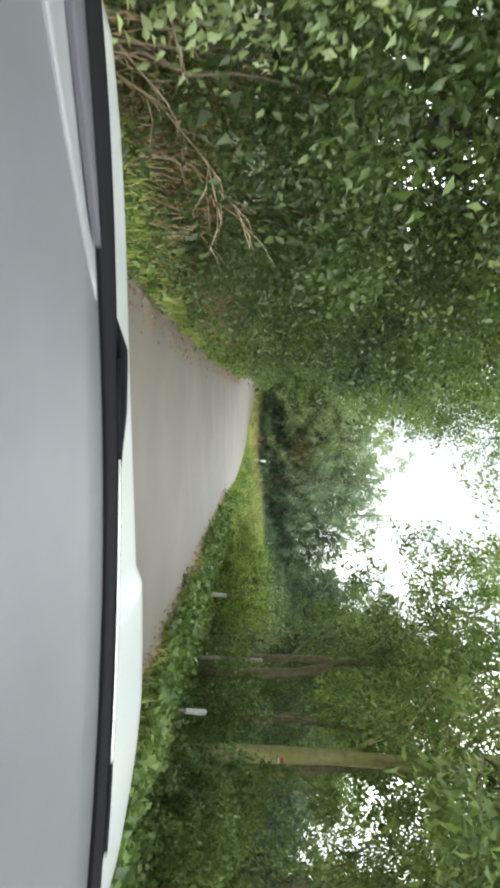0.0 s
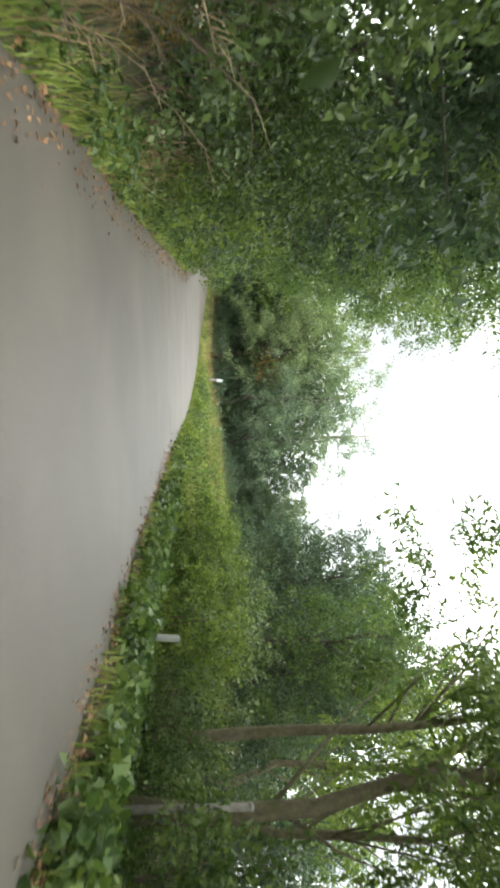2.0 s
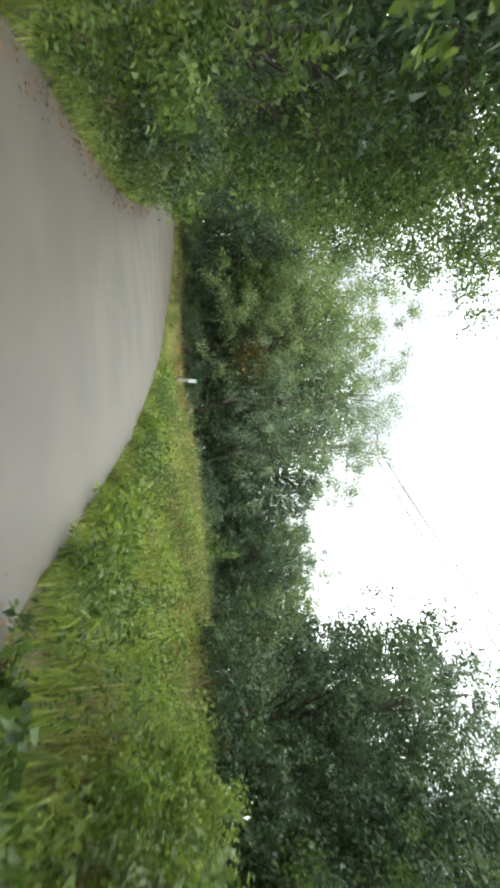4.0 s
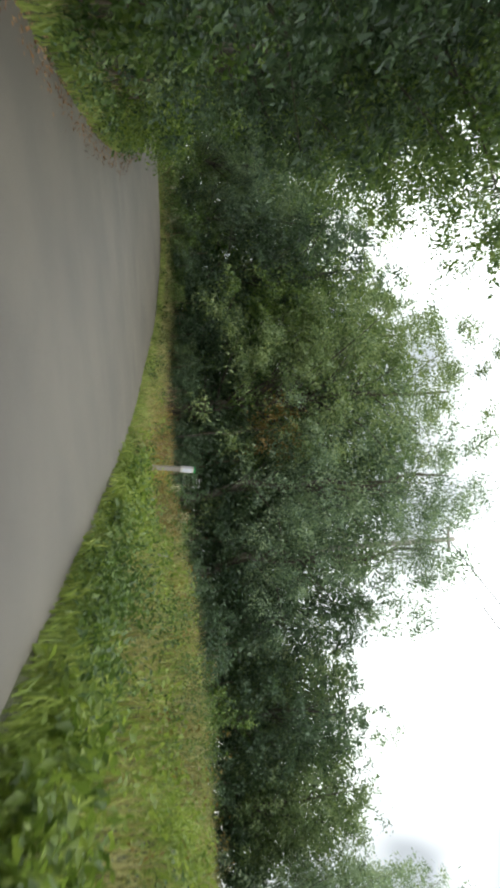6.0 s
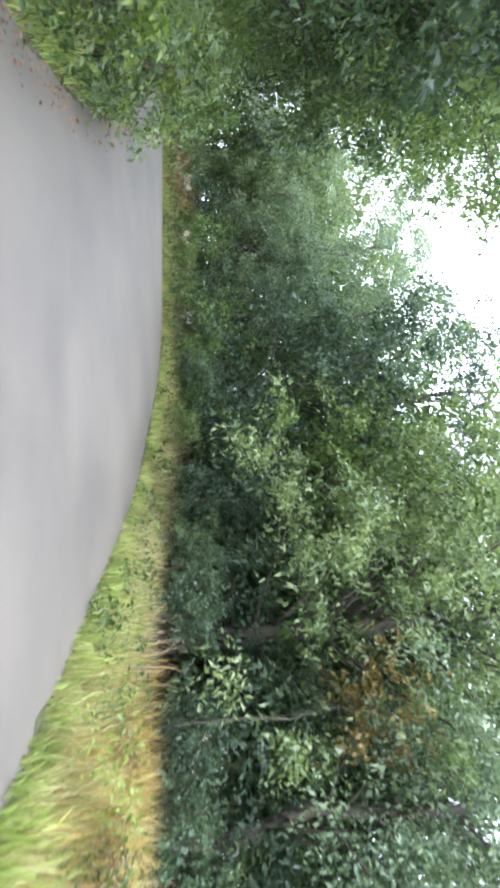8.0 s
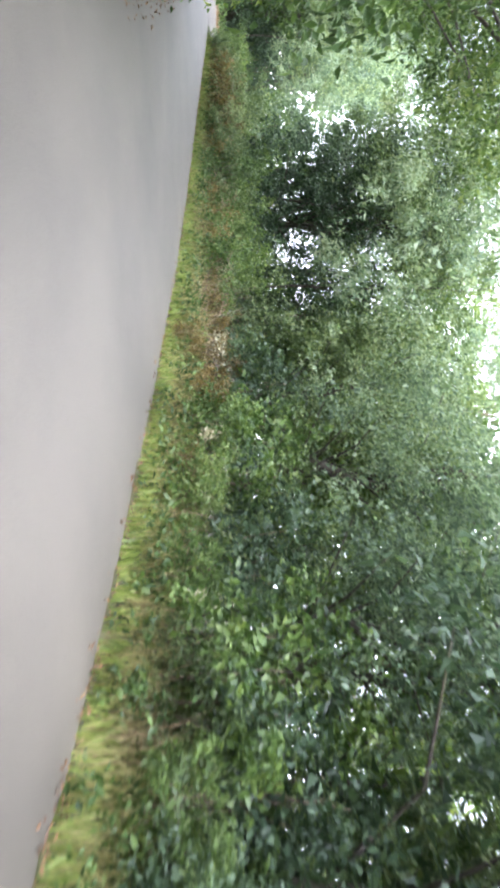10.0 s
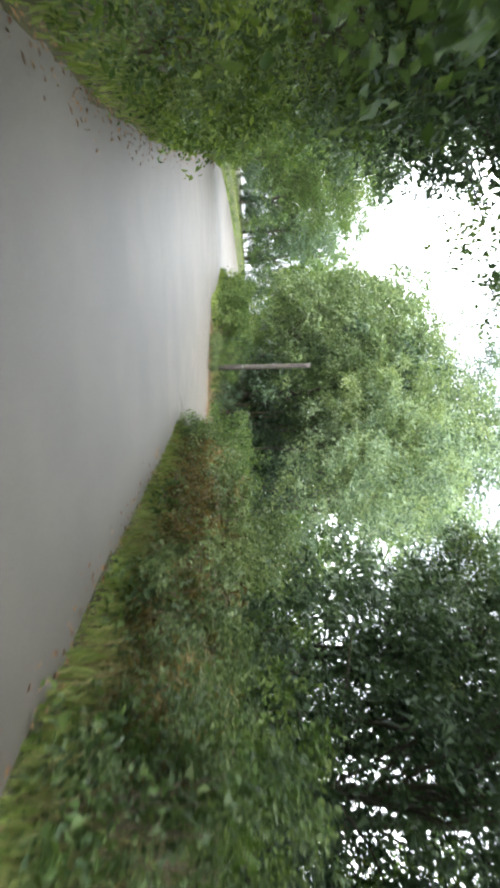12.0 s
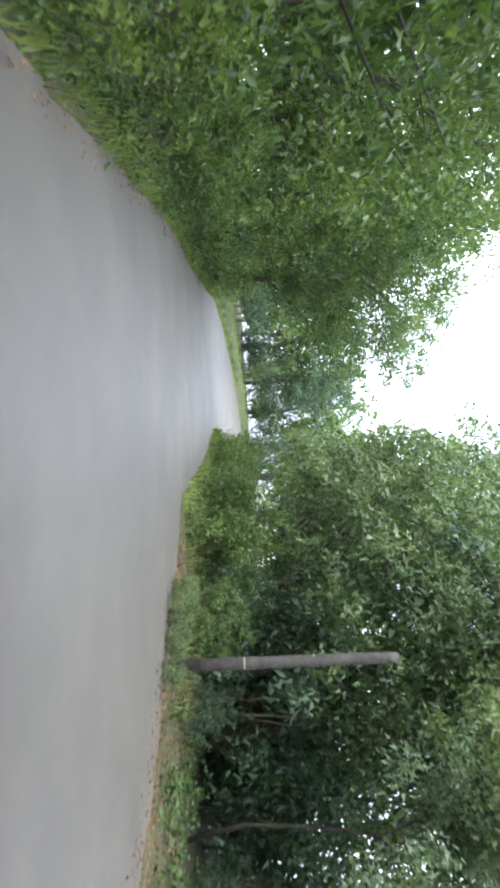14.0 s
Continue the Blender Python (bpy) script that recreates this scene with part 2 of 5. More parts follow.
def climb(xy):
    """The lane's own slope: it climbs through the bend, and again where it turns away in the distance."""
    xy = np.atleast_2d(np.asarray(xy, float))
    x, y = xy[:, 0], xy[:, 1]
    return 0.62 * smooth(52.5, 66, y - 0.35 * x) + 1.5 * smooth(8, 46, -0.62 * (x + 66) + 0.78 * (y - 79)) * smooth(60, 72, -x)


def height(xy):
    """The ground's height: the lane, low banks along it, a meadow bank on the right-hand side."""
    xy = np.atleast_2d(np.asarray(xy, float))
    d, side = off_lane(xy)
    x, y = xy[:, 0], xy[:, 1]
    bank = np.where(side < 0, 0.55 * smooth(0.2, 2.2, d), 0.0)
    meadow = smooth(20, 26, y) * (1 - smooth(49, 54, y))
    wood = 1 - smooth(20, 26, y)
    late = smooth(53, 57, y)
    bank = bank + np.where(side > 0, meadow * 0.60 * smooth(1.0, 5.5, d) + wood * -0.40 * smooth(0.3, 2.2, d) + late * 0.16 * smooth(0.2, 1.8, d), 0)
    yard = smooth(-50, -46, x) * (1 - smooth(-31, -29, x)) * smooth(70, 72, y) * (side > 0)
    bank = bank * (1 - yard)
    far = smooth(60, 260, np.hypot(x + 20, y - 40))
    wave = 0.05 * np.sin(x * 1.7 + np.sin(y * 1.1)) * np.sin(y * 1.3 + x * 0.3)
    return climb(xy) + np.where(d < 0.15, -0.06, bank + wave * smooth(0.3, 1.5, d) * (1 - yard)) + far * 2.5 * np.sin(x * 0.013) * np.cos(y * 0.011)


def at_ground(x, y):
    return float(height([(x, y)])[0])


# ---- mesh helpers ----
def mesh_of(name, verts, faces, mat, smooth_faces=False):
    me = bpy.data.meshes.new(name)
    me.from_pydata([tuple(v) for v in verts], [], faces)
    me.materials.append(mat)
    if smooth_faces:
        me.polygons.foreach_set("use_smooth", [True] * len(me.polygons))
    me.update()
    return me


def tri_mesh(name, verts, tris, mat):
    """A mesh from arrays of corners and triangles, quickly."""
    verts, tris = np.asarray(verts, np.float32), np.asarray(tris, np.int32)
    me = bpy.data.meshes.new(name)
    me.vertices.add(len(verts))
    me.vertices.foreach_set("co", verts.ravel())
    me.loops.add(tris.size)
    me.loops.foreach_set("vertex_index", tris.ravel())
    me.polygons.add(len(tris))
    me.polygons.foreach_set("loop_start", np.arange(0, tris.size, 3, dtype=np.int32))
    me.materials.append(mat)
    me.update(calc_edges=True)
    return me


def part(name, bm, mat, parent, label=""):
    me = bpy.data.meshes.new(name)
    bm.to_mesh(me)
    bm.free()
    me.materials.append(mat)
    ob = new(name, me)
    ob.parent = parent
    return tagged(ob, label)


def tube(points, radii, sides=7):
    """Corners and faces of a tapered tube along points."""
    verts, faces = [], []
    pts = [Vector(p) for p in points]
    for i, (p, r) in enumerate(zip(pts, radii)):
        way = (pts[min(i + 1, len(pts) - 1)] - pts[max(i - 1, 0)]).normalized()
        side = way.orthogonal().normalized()
        other = way.cross(side)
        for k in range(sides):
            a = 2 * math.pi * k / sides
            verts.append(p + (side * math.cos(a) + other * math.sin(a)) * r)
    for i in range(len(pts) - 1):
        for k in range(sides):
            a, b = i * sides + k, i * sides + (k + 1) % sides
            faces.append((a, b, b + sides, a + sides))
    faces.append(tuple(range(sides - 1, -1, -1)))
    faces.append(tuple((len(pts) - 1) * sides + k for k in range(sides)))
    return verts, faces


def joined(pieces):
    verts, faces = [], []
    for v, f in pieces:
        n = len(verts)
        verts += v
        faces += [tuple(i + n for i in q) for q in f]
    return verts, faces


def leaves(rng, places, outward, size, slim=0.55, droop=0.25, spread=0.75, plain=False):
    """Leaves at the places: corners and triangles. plain: one flat blade each, otherwise folded along the midrib."""
    n = len(places)
    nrm = outward * 0.6 + rng.normal(0, spread, (n, 3)) + np.array([0, 0, 0.55])
    nrm /= np.linalg.norm(nrm, axis=1)[:, None]
    way = outward * 0.7 + rng.normal(0, 0.8, (n, 3)) - np.array([0, 0, droop])
    way -= nrm * np.sum(way * nrm, axis=1)[:, None]
    way /= np.linalg.norm(way, axis=1)[:, None] + 1e-9
    side = np.cross(nrm, way)
    s = (size * rng.uniform(0.6, 1.35, n))[:, None]
    if plain:
        s, slim = s * 1.14, slim * 0.76
        verts = np.stack([places + side * s * slim * 0.5, places + way * s, places - side * s * slim * 0.5 + way * s * 0.15], axis=1).reshape(-1, 3)
        return verts, np.arange(n * 3).reshape(-1, 3)
    base = places
    tip = places + way * s - nrm * s * 0.12
    m = places + way * s * 0.45
    l = m + side * s * slim * 0.5 + nrm * s * 0.10
    r = m - side * s * slim * 0.5 + nrm * s * 0.10
    verts = np.stack([base, l, tip, r], axis=1).reshape(-1, 3)
    k = (np.arange(n) * 4)[:, None]
    tris = np.concatenate([k + np.array([0, 2, 1]), k + np.array([0, 3, 2])], axis=1).reshape(-1, 3)
    return verts, tris


def crown_points(rng, clumps, radius, twigs, per_twig, twig_len):
    """Places of leaves: clumps -> twigs -> leaves."""
    places, outs = [], []
    for c, out in clumps:
        d = rng.normal(0, 1, (twigs, 3)) * np.array([1, 1, 0.75]) + out * 0.9
        d /= np.linalg.norm(d, axis=1)[:, None]
        ln = twig_len * rng.uniform(0.5, 1.25, twigs)
        for q, L in zip(d, ln):
            u = rng.uniform(0.15, 1.0, per_twig)
            p = c + q * (u * L)[:, None] + rng.normal(0, 0.05 * radius ** 0.5, (per_twig, 3))
            p[:, 2] -= 0.18 * (u * L) ** 2
            places.append(p)
            outs.append(np.repeat(q[None], per_twig, 0))
    return np.concatenate(places), np.concatenate(outs)


def make_tree(name, seed, tall, radius, base, clump_n, leaf, mat, bark, label, category="tree", trunk_r=0.14, twigs=9, per_twig=13,
              twig_len=0.75, slim=0.55, stems=1, flat=1.0, shell=0.45, lean=0.0, inner=(700, 0.26), limbs=4, straight=False, full=False, face=0.0, plain=False, reach=0.0):
    """A tree or a bush: trunk with limbs, and a crown of leafy twigs. base: height at which the crown begins; reach: how far it hangs to one side."""
    rng = np.random.default_rng(seed)
    pieces = []
    heads = []
    for s in range(stems):
        a0 = rng.uniform(0, 6.28)
        spread = 0.0 if stems == 1 else radius * 0.35
        foot = np.array([math.cos(a0) * spread * 0.3, math.sin(a0) * spread * 0.3, -0.15])
        top = np.array([math.cos(a0) * spread + lean, math.sin(a0) * spread, tall * (0.82 if stems == 1 else rng.uniform(0.55, 0.8))])
        line = [foot + (top - foot) * u + np.append(rng.normal(0, (0.004 if straight else 0.012) * tall, 2) * (0 < u < 1), 0) for u in np.linspace(0, 1, 8)]
        pieces.append(tube(line, [trunk_r * (1.25 if u == 0 else 1) * (1 - 0.82 * u) for u in np.linspace(0, 1, 8)], 8 if stems == 1 else 6))
        heads.append(line)
    clumps = []
    mid = np.array([lean * 0.5 + reach, 0, (tall + base) / 2])
    half = np.array([radius, radius, (tall - base) / 2])
    while len(clumps) < clump_n:
        v = rng.normal(0, 1, 3)
        v[0] = abs(v[0]) if rng.uniform() < face else v[0]
        v /= np.linalg.norm(v)
        w = v.copy()
        if full and v[2] < 0:
            w[:2] *= 0.95 / max(math.hypot(v[0], v[1]), 0.25)
        lump = 1 + 0.22 * math.sin(v[0] * 4 + seed) * math.cos(v[1] * 5 + seed * 2) + 0.12 * math.sin(v[2] * 7 + seed)
        c = mid + w * half * lump * rng.uniform(shell, 0.95) * np.array([1, 1, flat])
        clumps.append((c, v))
    for c, v in clumps[::limbs]:
        line = heads[rng.integers(len(heads))]
        f = float(np.clip((c[2] * rng.uniform(0.5, 0.85)) / (line[-1][2]), 0.12, 0.93)) * 7
        k = int(f)
        a = line[k] + (line[k + 1] - line[k]) * (f - k)
        bend = a + (c - a) * 0.5 + np.array([0, 0, 0.06 * np.linalg.norm(c - a)]) + rng.normal(0, 0.05 * np.linalg.norm(c - a), 3)
        r = trunk_r * (1 - 0.11 * f) * 0.30
        pieces.append(tube([a, a + (bend - a) * 0.5 + rng.normal(0, 0.03, 3), bend, c], [r, r * 0.8, r * 0.55, r * 0.2], 5))
    verts, faces = joined(pieces)
    root = new(name, None)
    trunk = new("trunk", mesh_of("trunk", verts, faces, bark, True))
    trunk.parent = root
    p, o = crown_points(rng, clumps, radius, twigs, per_twig, twig_len)
    keep = p[:, 2] > 0.05
    lv, lt = leaves(rng, p[keep], o[keep], leaf, slim, plain=plain)
    # broad sprays of foliage deeper in the crown close most of the gaps
    v = rng.normal(0, 1, (inner[0], 3))
    v /= np.linalg.norm(v, axis=1)[:, None]
    if full:
        low = v[:, 2] < 0
        v[low, :2] *= (0.95 / np.maximum(np.hypot(v[low, 0], v[low, 1]), 0.25))[:, None]
    q = mid + v * half * (rng.uniform(0.05, 0.62, inner[0]) ** 0.62 if full else rng.uniform(0.05, 0.55, inner[0]) ** 0.7)[:, None]
    q[:, 2] = np.maximum(q[:, 2], 0.1)
    iv, it = leaves(rng, q, v, inner[1], 0.8, plain=True)
    lv, lt = np.concatenate([lv, iv]), np.concatenate([lt, it + len(lv)])
    crown = new("crown", tri_mesh("crown", lv, lt, mat))
    crown.parent = root
    return tagged(root, label, category)


def put(x, y, turn=0.0, size=1.0, up=1.0, sink=0.0, tilt=(0, 0)):
    return Matrix.LocRotScale((x, y, at_ground(x, y) - sink), Euler((radians(tilt[0]), radians(tilt[1]), radians(turn))), (size, size, size * up))


def place(ob, m, label="", group=""):
    """A copy of a plant at the pose m, with its size."""
    c = copy_thing(ob, m)
    c.matrix_basis = m
    return tagged(c, label, "", group)


def drop(ob):
    for o in (*ob.children_recursive, ob):
        bpy.data.objects.remove(o)


# ---- ground ----
def grid_axis(lo, hi, step, far, n):
    mid_part = np.arange(lo, hi + step / 2, step)
    grow = np.cumsum(np.geomspace(step * 1.5, far / n * 2.2, n))
    return np.concatenate([lo - grow[::-1], mid_part, hi + grow])


gx, gy = grid_axis(-100, 30, 0.75, 900, 24), grid_axis(-16, 104, 0.75, 900, 24)
GX, GY = np.meshgrid(gx, gy)
gz = height(np.stack([GX.ravel(), GY.ravel()], axis=1))
gv = np.stack([GX.ravel(), GY.ravel(), gz], axis=1)
nx, ny = len(gx), len(gy)
ii = (np.arange(ny - 1)[:, None] * nx + np.arange(nx - 1)).ravel()
gt = np.concatenate([np.stack([ii, ii + 1, ii + nx + 1], 1), np.stack([ii, ii + nx + 1, ii + nx], 1)])
ground = tagged(new("ground", tri_mesh("ground", gv, gt, SOIL)), "rough earth and turf beside the country lane", "ground", kind="structure")
ground.data.polygons.foreach_set("use_smooth", [True] * len(ground.data.polygons))

rv, rf = [], []
ACROSS = 10
edge_rng = np.random.default_rng(5)
for i, (l, r) in enumerate(zip(LEFT, RIGHT)):
    ja, jb = edge_rng.normal(0, 0.05, 2)
    a, b = l + (l - r) / np.linalg.norm(l - r) * (0.12 + ja), r + (r - l) / np.linalg.norm(l - r) * (0.12 + jb)
    for k in range(ACROSS + 1):
        u = k / ACROSS
        q = a * (1 - u) + b * u
        rv.append((q[0], q[1], float(climb([q])[0]) + 0.035 * (1 - (2 * u - 1) ** 2) - (0.022 if k in (0, ACROSS) else 0)))
for i in range(len(LEFT) - 1):
    for k in range(ACROSS):
        a = i * (ACROSS + 1) + k
        rf.append((a, a + 1, a + ACROSS + 2, a + ACROSS + 1))
tagged(new("road", mesh_of("road", rv, rf, ASPHALT, True)), "narrow worn grey asphalt lane without markings", "road", kind="structure")

am = bmesh.new()
rim_rng = np.random.default_rng(8)
ring = glide(APRON + APRON[:1], 0.5)[:-1]
ring = ring + rim_rng.normal(0, 0.06, ring.shape)
centre = ring.mean(axis=0)
inner_ring = [am.verts.new((x, y, float(climb([(x, y)])[0]) + 0.012)) for x, y in ring]
outer_ring = []
for x, y in ring:
    away = Vector((x - centre[0], y - centre[1])).normalized() * 0.5
    outer_ring.append(am.verts.new((x + away.x, y + away.y, float(climb([(x, y)])[0]) - 0.10)))
hub = am.verts.new((centre[0], centre[1], float(climb([centre])[0]) + 0.012))
for k in range(len(ring)):
    n = (k + 1) % len(ring)
    am.faces.new((hub, inner_ring[k], inner_ring[n]))
    am.faces.new((inner_ring[k], outer_ring[k], outer_ring[n], inner_ring[n]))
bmesh.ops.recalc_face_normals(am, faces=am.faces[:])
tagged(part("pavement", am, GRAVEL, None), "sandy gravel entrance widening beside the lane", "pavement", kind="structure")

# ---- plants: one of each kind, copied along the lane ----
HEDGE_A = make_tree("tree", 11, 9.5, 2.7, 0.6, 104, 0.126, LEAF_DARK, BARK, "tall dark green hedgerow tree with dense crown", trunk_r=0.16, twigs=10, per_twig=13, inner=(1200, 0.15), full=True, face=0.6, plain=True)
HEDGE_B = make_tree("tree", 12, 10.0, 2.8, 0.6, 104, 0.104, LEAF_MID, BARK, "tall mid-green roadside tree with spreading crown", trunk_r=0.17, twigs=10, per_twig=13, inner=(1200, 0.15), full=True, face=0.6)
BELT_A = make_tree("tree", 13, 11.0, 3.2, 1.1, 116, 0.145, LEAF_GREY, BARK, "tall grey-green tree leafy down to the ground", slim=0.42, trunk_r=0.18, twigs=10, per_twig=12, inner=(3000, 0.125), full=True, face=0.6, plain=True)
BELT_B = make_tree("tree", 17, 10.0, 2.9, 1.1, 112, 0.14, LEAF_DARK, BARK, "dark green tree leafy down to the ground", trunk_r=0.16, twigs=10, per_twig=12, inner=(2800, 0.125), full=True, face=0.6, plain=True)
BELT_C = make_tree("tree", 18, 9.0, 2.8, 1.1, 108, 0.135, LEAF_OLIVE, BARK, "olive green tree with pale outer leaves", trunk_r=0.15, twigs=10, per_twig=12, inner=(2700, 0.125), full=True, face=0.6, plain=True)
BELT_T = make_tree("tree", 20, 13.4, 4.2, 0.3, 185, 0.122, LEAF_OLIVE, BARK, "big olive green tree standing over the bend", trunk_r=0.24, twigs=11, per_twig=16, inner=(4000, 0.135), full=True, face=0.6, plain=True)
LOOSE = make_tree("tree", 14, 10.5, 2.9, 3.2, 66, 0.13, LEAF_BRIGHT, BARK_WOOD, "light green tree with a loose high crown", trunk_r=0.13, twigs=11, per_twig=15, inner=(60, 0.3), limbs=3, plain=True)
LOOSE_B = make_tree("tree", 15, 11.5, 3.2, 3.4, 74, 0.13, LEAF_MID, BARK_WOOD, "mid-green tree with a loose high crown", trunk_r=0.15, twigs=11, per_twig=15, inner=(80, 0.3), limbs=3, plain=True)
WOOD = make_tree("tree", 16, 12.5, 4.9, 2.7, 100, 0.115, LEAF_LIGHT, BARK_MOSSY, "tall wood tree with mossy trunk overhanging the lane", trunk_r=0.18, twigs=11, per_twig=16, inner=(60, 0.2), limbs=7, straight=True, plain=True)
FAR_A = make_tree("tree", 41, 9.5, 3.2, 0.2, 62, 0.26, LEAF_MID, BARK, "mid-green tree of the far belt", trunk_r=0.16, twigs=6, per_twig=9, inner=(520, 0.34), full=True, plain=True)
FAR_B = make_tree("tree", 42, 9.0, 3.2, 0.2, 62, 0.26, LEAF_OLIVE, BARK, "yellowish green tree of the far belt", trunk_r=0.16, twigs=6, per_twig=9, inner=(520, 0.34), full=True, plain=True)
HEDGE_O = make_tree("tree", 43, 11.5, 3.9, 3.2, 120, 0.098, LEAF_MID, BARK, "tall mid-green tree with boughs reaching over the lane", trunk_r=0.19, twigs=12, per_twig=14, inner=(1500, 0.12), lean=0.4, reach=1.2, face=0.6, limbs=4)
WOOD_O = make_tree("tree", 44, 10.5, 3.5, 3.6, 38, 0.12, LEAF_LIGHT, BARK_WOOD, "slender wood tree with loose boughs over the lane", trunk_r=0.12, twigs=10, per_twig=14, inner=(40, 0.16), lean=0.3, reach=1.3, straight=True, face=0.5, limbs=3, plain=True)
BUSH_A = make_tree("bush", 21, 2.9, 1.5, 0.05, 36, 0.125, LEAF_MID, TWIG, "dense mid-green hedge bush on the bank", "bush", 0.03, 7, 10, 0.5, stems=5, inner=(330, 0.14))
BUSH_B = make_tree("bush", 22, 2.6, 1.5, 0.05, 36, 0.105, LEAF_DARK, TWIG, "dark green hawthorn bush on the bank", "bush", 0.03, 7, 10, 0.5, stems=5, inner=(330, 0.14))
BUSH_C = make_tree("bush", 23, 2.4, 1.4, 0.05, 36, 0.125, LEAF_LIGHT, TWIG, "bright green hazel bush beside the lane", "bush", 0.03, 7, 10, 0.5, stems=5, inner=(330, 0.14), plain=True)
BUSH_D = make_tree("bush", 24, 2.2, 1.4, 0.05, 34, 0.115, LEAF_OLIVE, TWIG, "olive green bramble bush with arching canes", "bush", 0.02, 7, 11, 0.55, stems=7, inner=(260, 0.14))
BUSH_N = make_tree("bush", 26, 2.7, 1.5, 0.05, 42, 0.088, LEAF_MID, TWIG, "small-leaved green hedge bush with bare twigs", "bush", 0.022, 9, 13, 0.5, stems=7, inner=(240, 0.13))
BUSH_K = make_tree("bush", 36, 2.7, 1.5, 0.05, 42, 0.084, LEAF_DEEP, TWIG, "dark small-leaved hedge bush with bare twigs", "bush", 0.022, 9, 13, 0.5, stems=8, inner=(200, 0.12))
BUSH_M = make_tree("bush", 27, 2.5, 1.4, 0.05, 34, 0.084, LEAF_OLIVE, TWIG, "thin olive green hedge bush with bare twigs", "bush", 0.022, 8, 12, 0.55, stems=9, inner=(120, 0.12))
BUSH_P = make_tree("bush", 29, 2.5, 1.45, 0.05, 40, 0.098, LEAF_LIGHT, TWIG, "bright yellow-green hazel bush beside the lane", "bush", 0.026, 8, 12, 0.5, stems=5, inner=(260, 0.12))
BUSH_G = make_tree("bush", 31, 2.4, 1.4, 0.05, 42, 0.10, LEAF_BRIGHT, TWIG, "yellow-green bush beside the lane, leaves tinted as in open light", "bush", 0.026, 8, 11, 0.5, stems=5, inner=(260, 0.12))
HEDGE_N = make_tree("tree", 30, 9.5, 2.7, 0.6, 92, 0.080, LEAF_DEEP, BARK, "tall dark green small-leaved hedgerow tree", trunk_r=0.16, twigs=12, per_twig=18, inner=(1500, 0.11), full=True, face=0.6)
BANK_S = make_tree("tree", 37, 9.5, 2.8, 1.1, 92, 0.085, LEAF_GREY, BARK, "grey-green small-leaved tree leafy down to the ground", slim=0.42, trunk_r=0.14, twigs=12, per_twig=18, inner=(1700, 0.10), full=True, face=0.6)
LOOSE_G = make_tree("tree", 28, 10.5, 3.0, 2.9, 84, 0.125, LEAF_GREY, BARK, "pale grey-green tree with a high drooping crown", trunk_r=0.045, twigs=11, per_twig=15, inner=(160, 0.2), limbs=3, plain=True, lean=1.6, reach=1.9)
LOOSE_H = make_tree("tree", 33, 10.5, 3.0, 3.9, 84, 0.115, LEAF_OLIVE, BARK, "olive green tree with a high drooping crown", trunk_r=0.045, twigs=11, per_twig=15, inner=(160, 0.2), limbs=3, plain=True, lean=1.6, reach=1.9)
BUSH_F = make_tree("bush", 25, 2.6, 1.5, 0.05, 42, 0.10, LEAF_DARK, TWIG, "dark shaded shrub under the trees", "bush", 0.03, 7, 9, 0.5, stems=4, inner=(420, 0.12), plain=True)
KINDS = (HEDGE_O, WOOD_O, BELT_T, HEDGE_A, HEDGE_B, BELT_A, BELT_B, BELT_C, LOOSE, LOOSE_B, WOOD, FAR_A, FAR_B, BUSH_A, BUSH_B, BUSH_C, BUSH_D, BUSH_F, BUSH_N, BUSH_M, BUSH_P, BUSH_G, HEDGE_N, LOOSE_G, LOOSE_H, BUSH_K, BANK_S)

rng = np.random.default_rng(77)


def along(edge, start, stop, step, other):
    """Places every step metres along an edge of the lane, with the way off the lane."""
    d = np.concatenate([[0], np.cumsum(np.linalg.norm(np.diff(edge, axis=0), axis=1))])
    s0 = d[np.argmin(np.hypot(*(edge - np.array(start)).T))]
    s1 = d[np.argmin(np.hypot(*(edge - np.array(stop)).T))]
    for s in np.arange(s0, s1, step):
        p = np.array([np.interp(s, d, edge[:, 0]), np.interp(s, d, edge[:, 1])])
        q = np.array([np.interp(s, d, other[:, 0]), np.interp(s, d, other[:, 1])])
        yield p, (p - q) / np.linalg.norm(p - q)


def hedgerow(kinds, edge, other, start, stop, step, off, jitter, size, up=(0.9, 1.15), group="", gaps=()):
    for p, out in along(edge, start, stop, step, other):
        q = p + out * (off + rng.uniform(-jitter, jitter)) + rng.uniform(-0.3, 0.3, 2) * step * 0.4
        if any(math.hypot(q[0] - x, q[1] - y) < r for x, y, r in gaps):
            continue
        facing = math.degrees(math.atan2(-out[1], -out[0]))
        place(kinds[rng.integers(len(kinds))], put(q[0], q[1], facing + rng.uniform(-70, 70), rng.uniform(*size), rng.uniform(*up), 0.05), group=group)


# left-hand side: hedge bank with tall trees behind it
hedgerow([BUSH_K, BUSH_K, BUSH_M], LEFT, RIGHT, (-1.3, -4), (-2.0, 17), 1.6, 1.2, 0.25, (0.7, 0.98), group="hedge bushes on the bank")
hedgerow([BUSH_A, BUSH_B, BUSH_D, BUSH_G], LEFT, RIGHT, (-2.0, 17.5), (-9.3, 55), 1.7, 1.15, 0.2, (0.7, 0.95), group="hedge bushes on the bank")
hedgerow([HEDGE_N], LEFT, RIGHT, (-1.3, -4), (-1.85, 14.5), 3.1, 2.7, 0.4, (0.98, 1.2), group="hedgerow trees")
hedgerow([HEDGE_A, HEDGE_A, HEDGE_B], LEFT, RIGHT, (-1.9, 15.6), (-9.3, 55), 3.1, 2.7, 0.4, (0.98, 1.2), group="hedgerow trees")
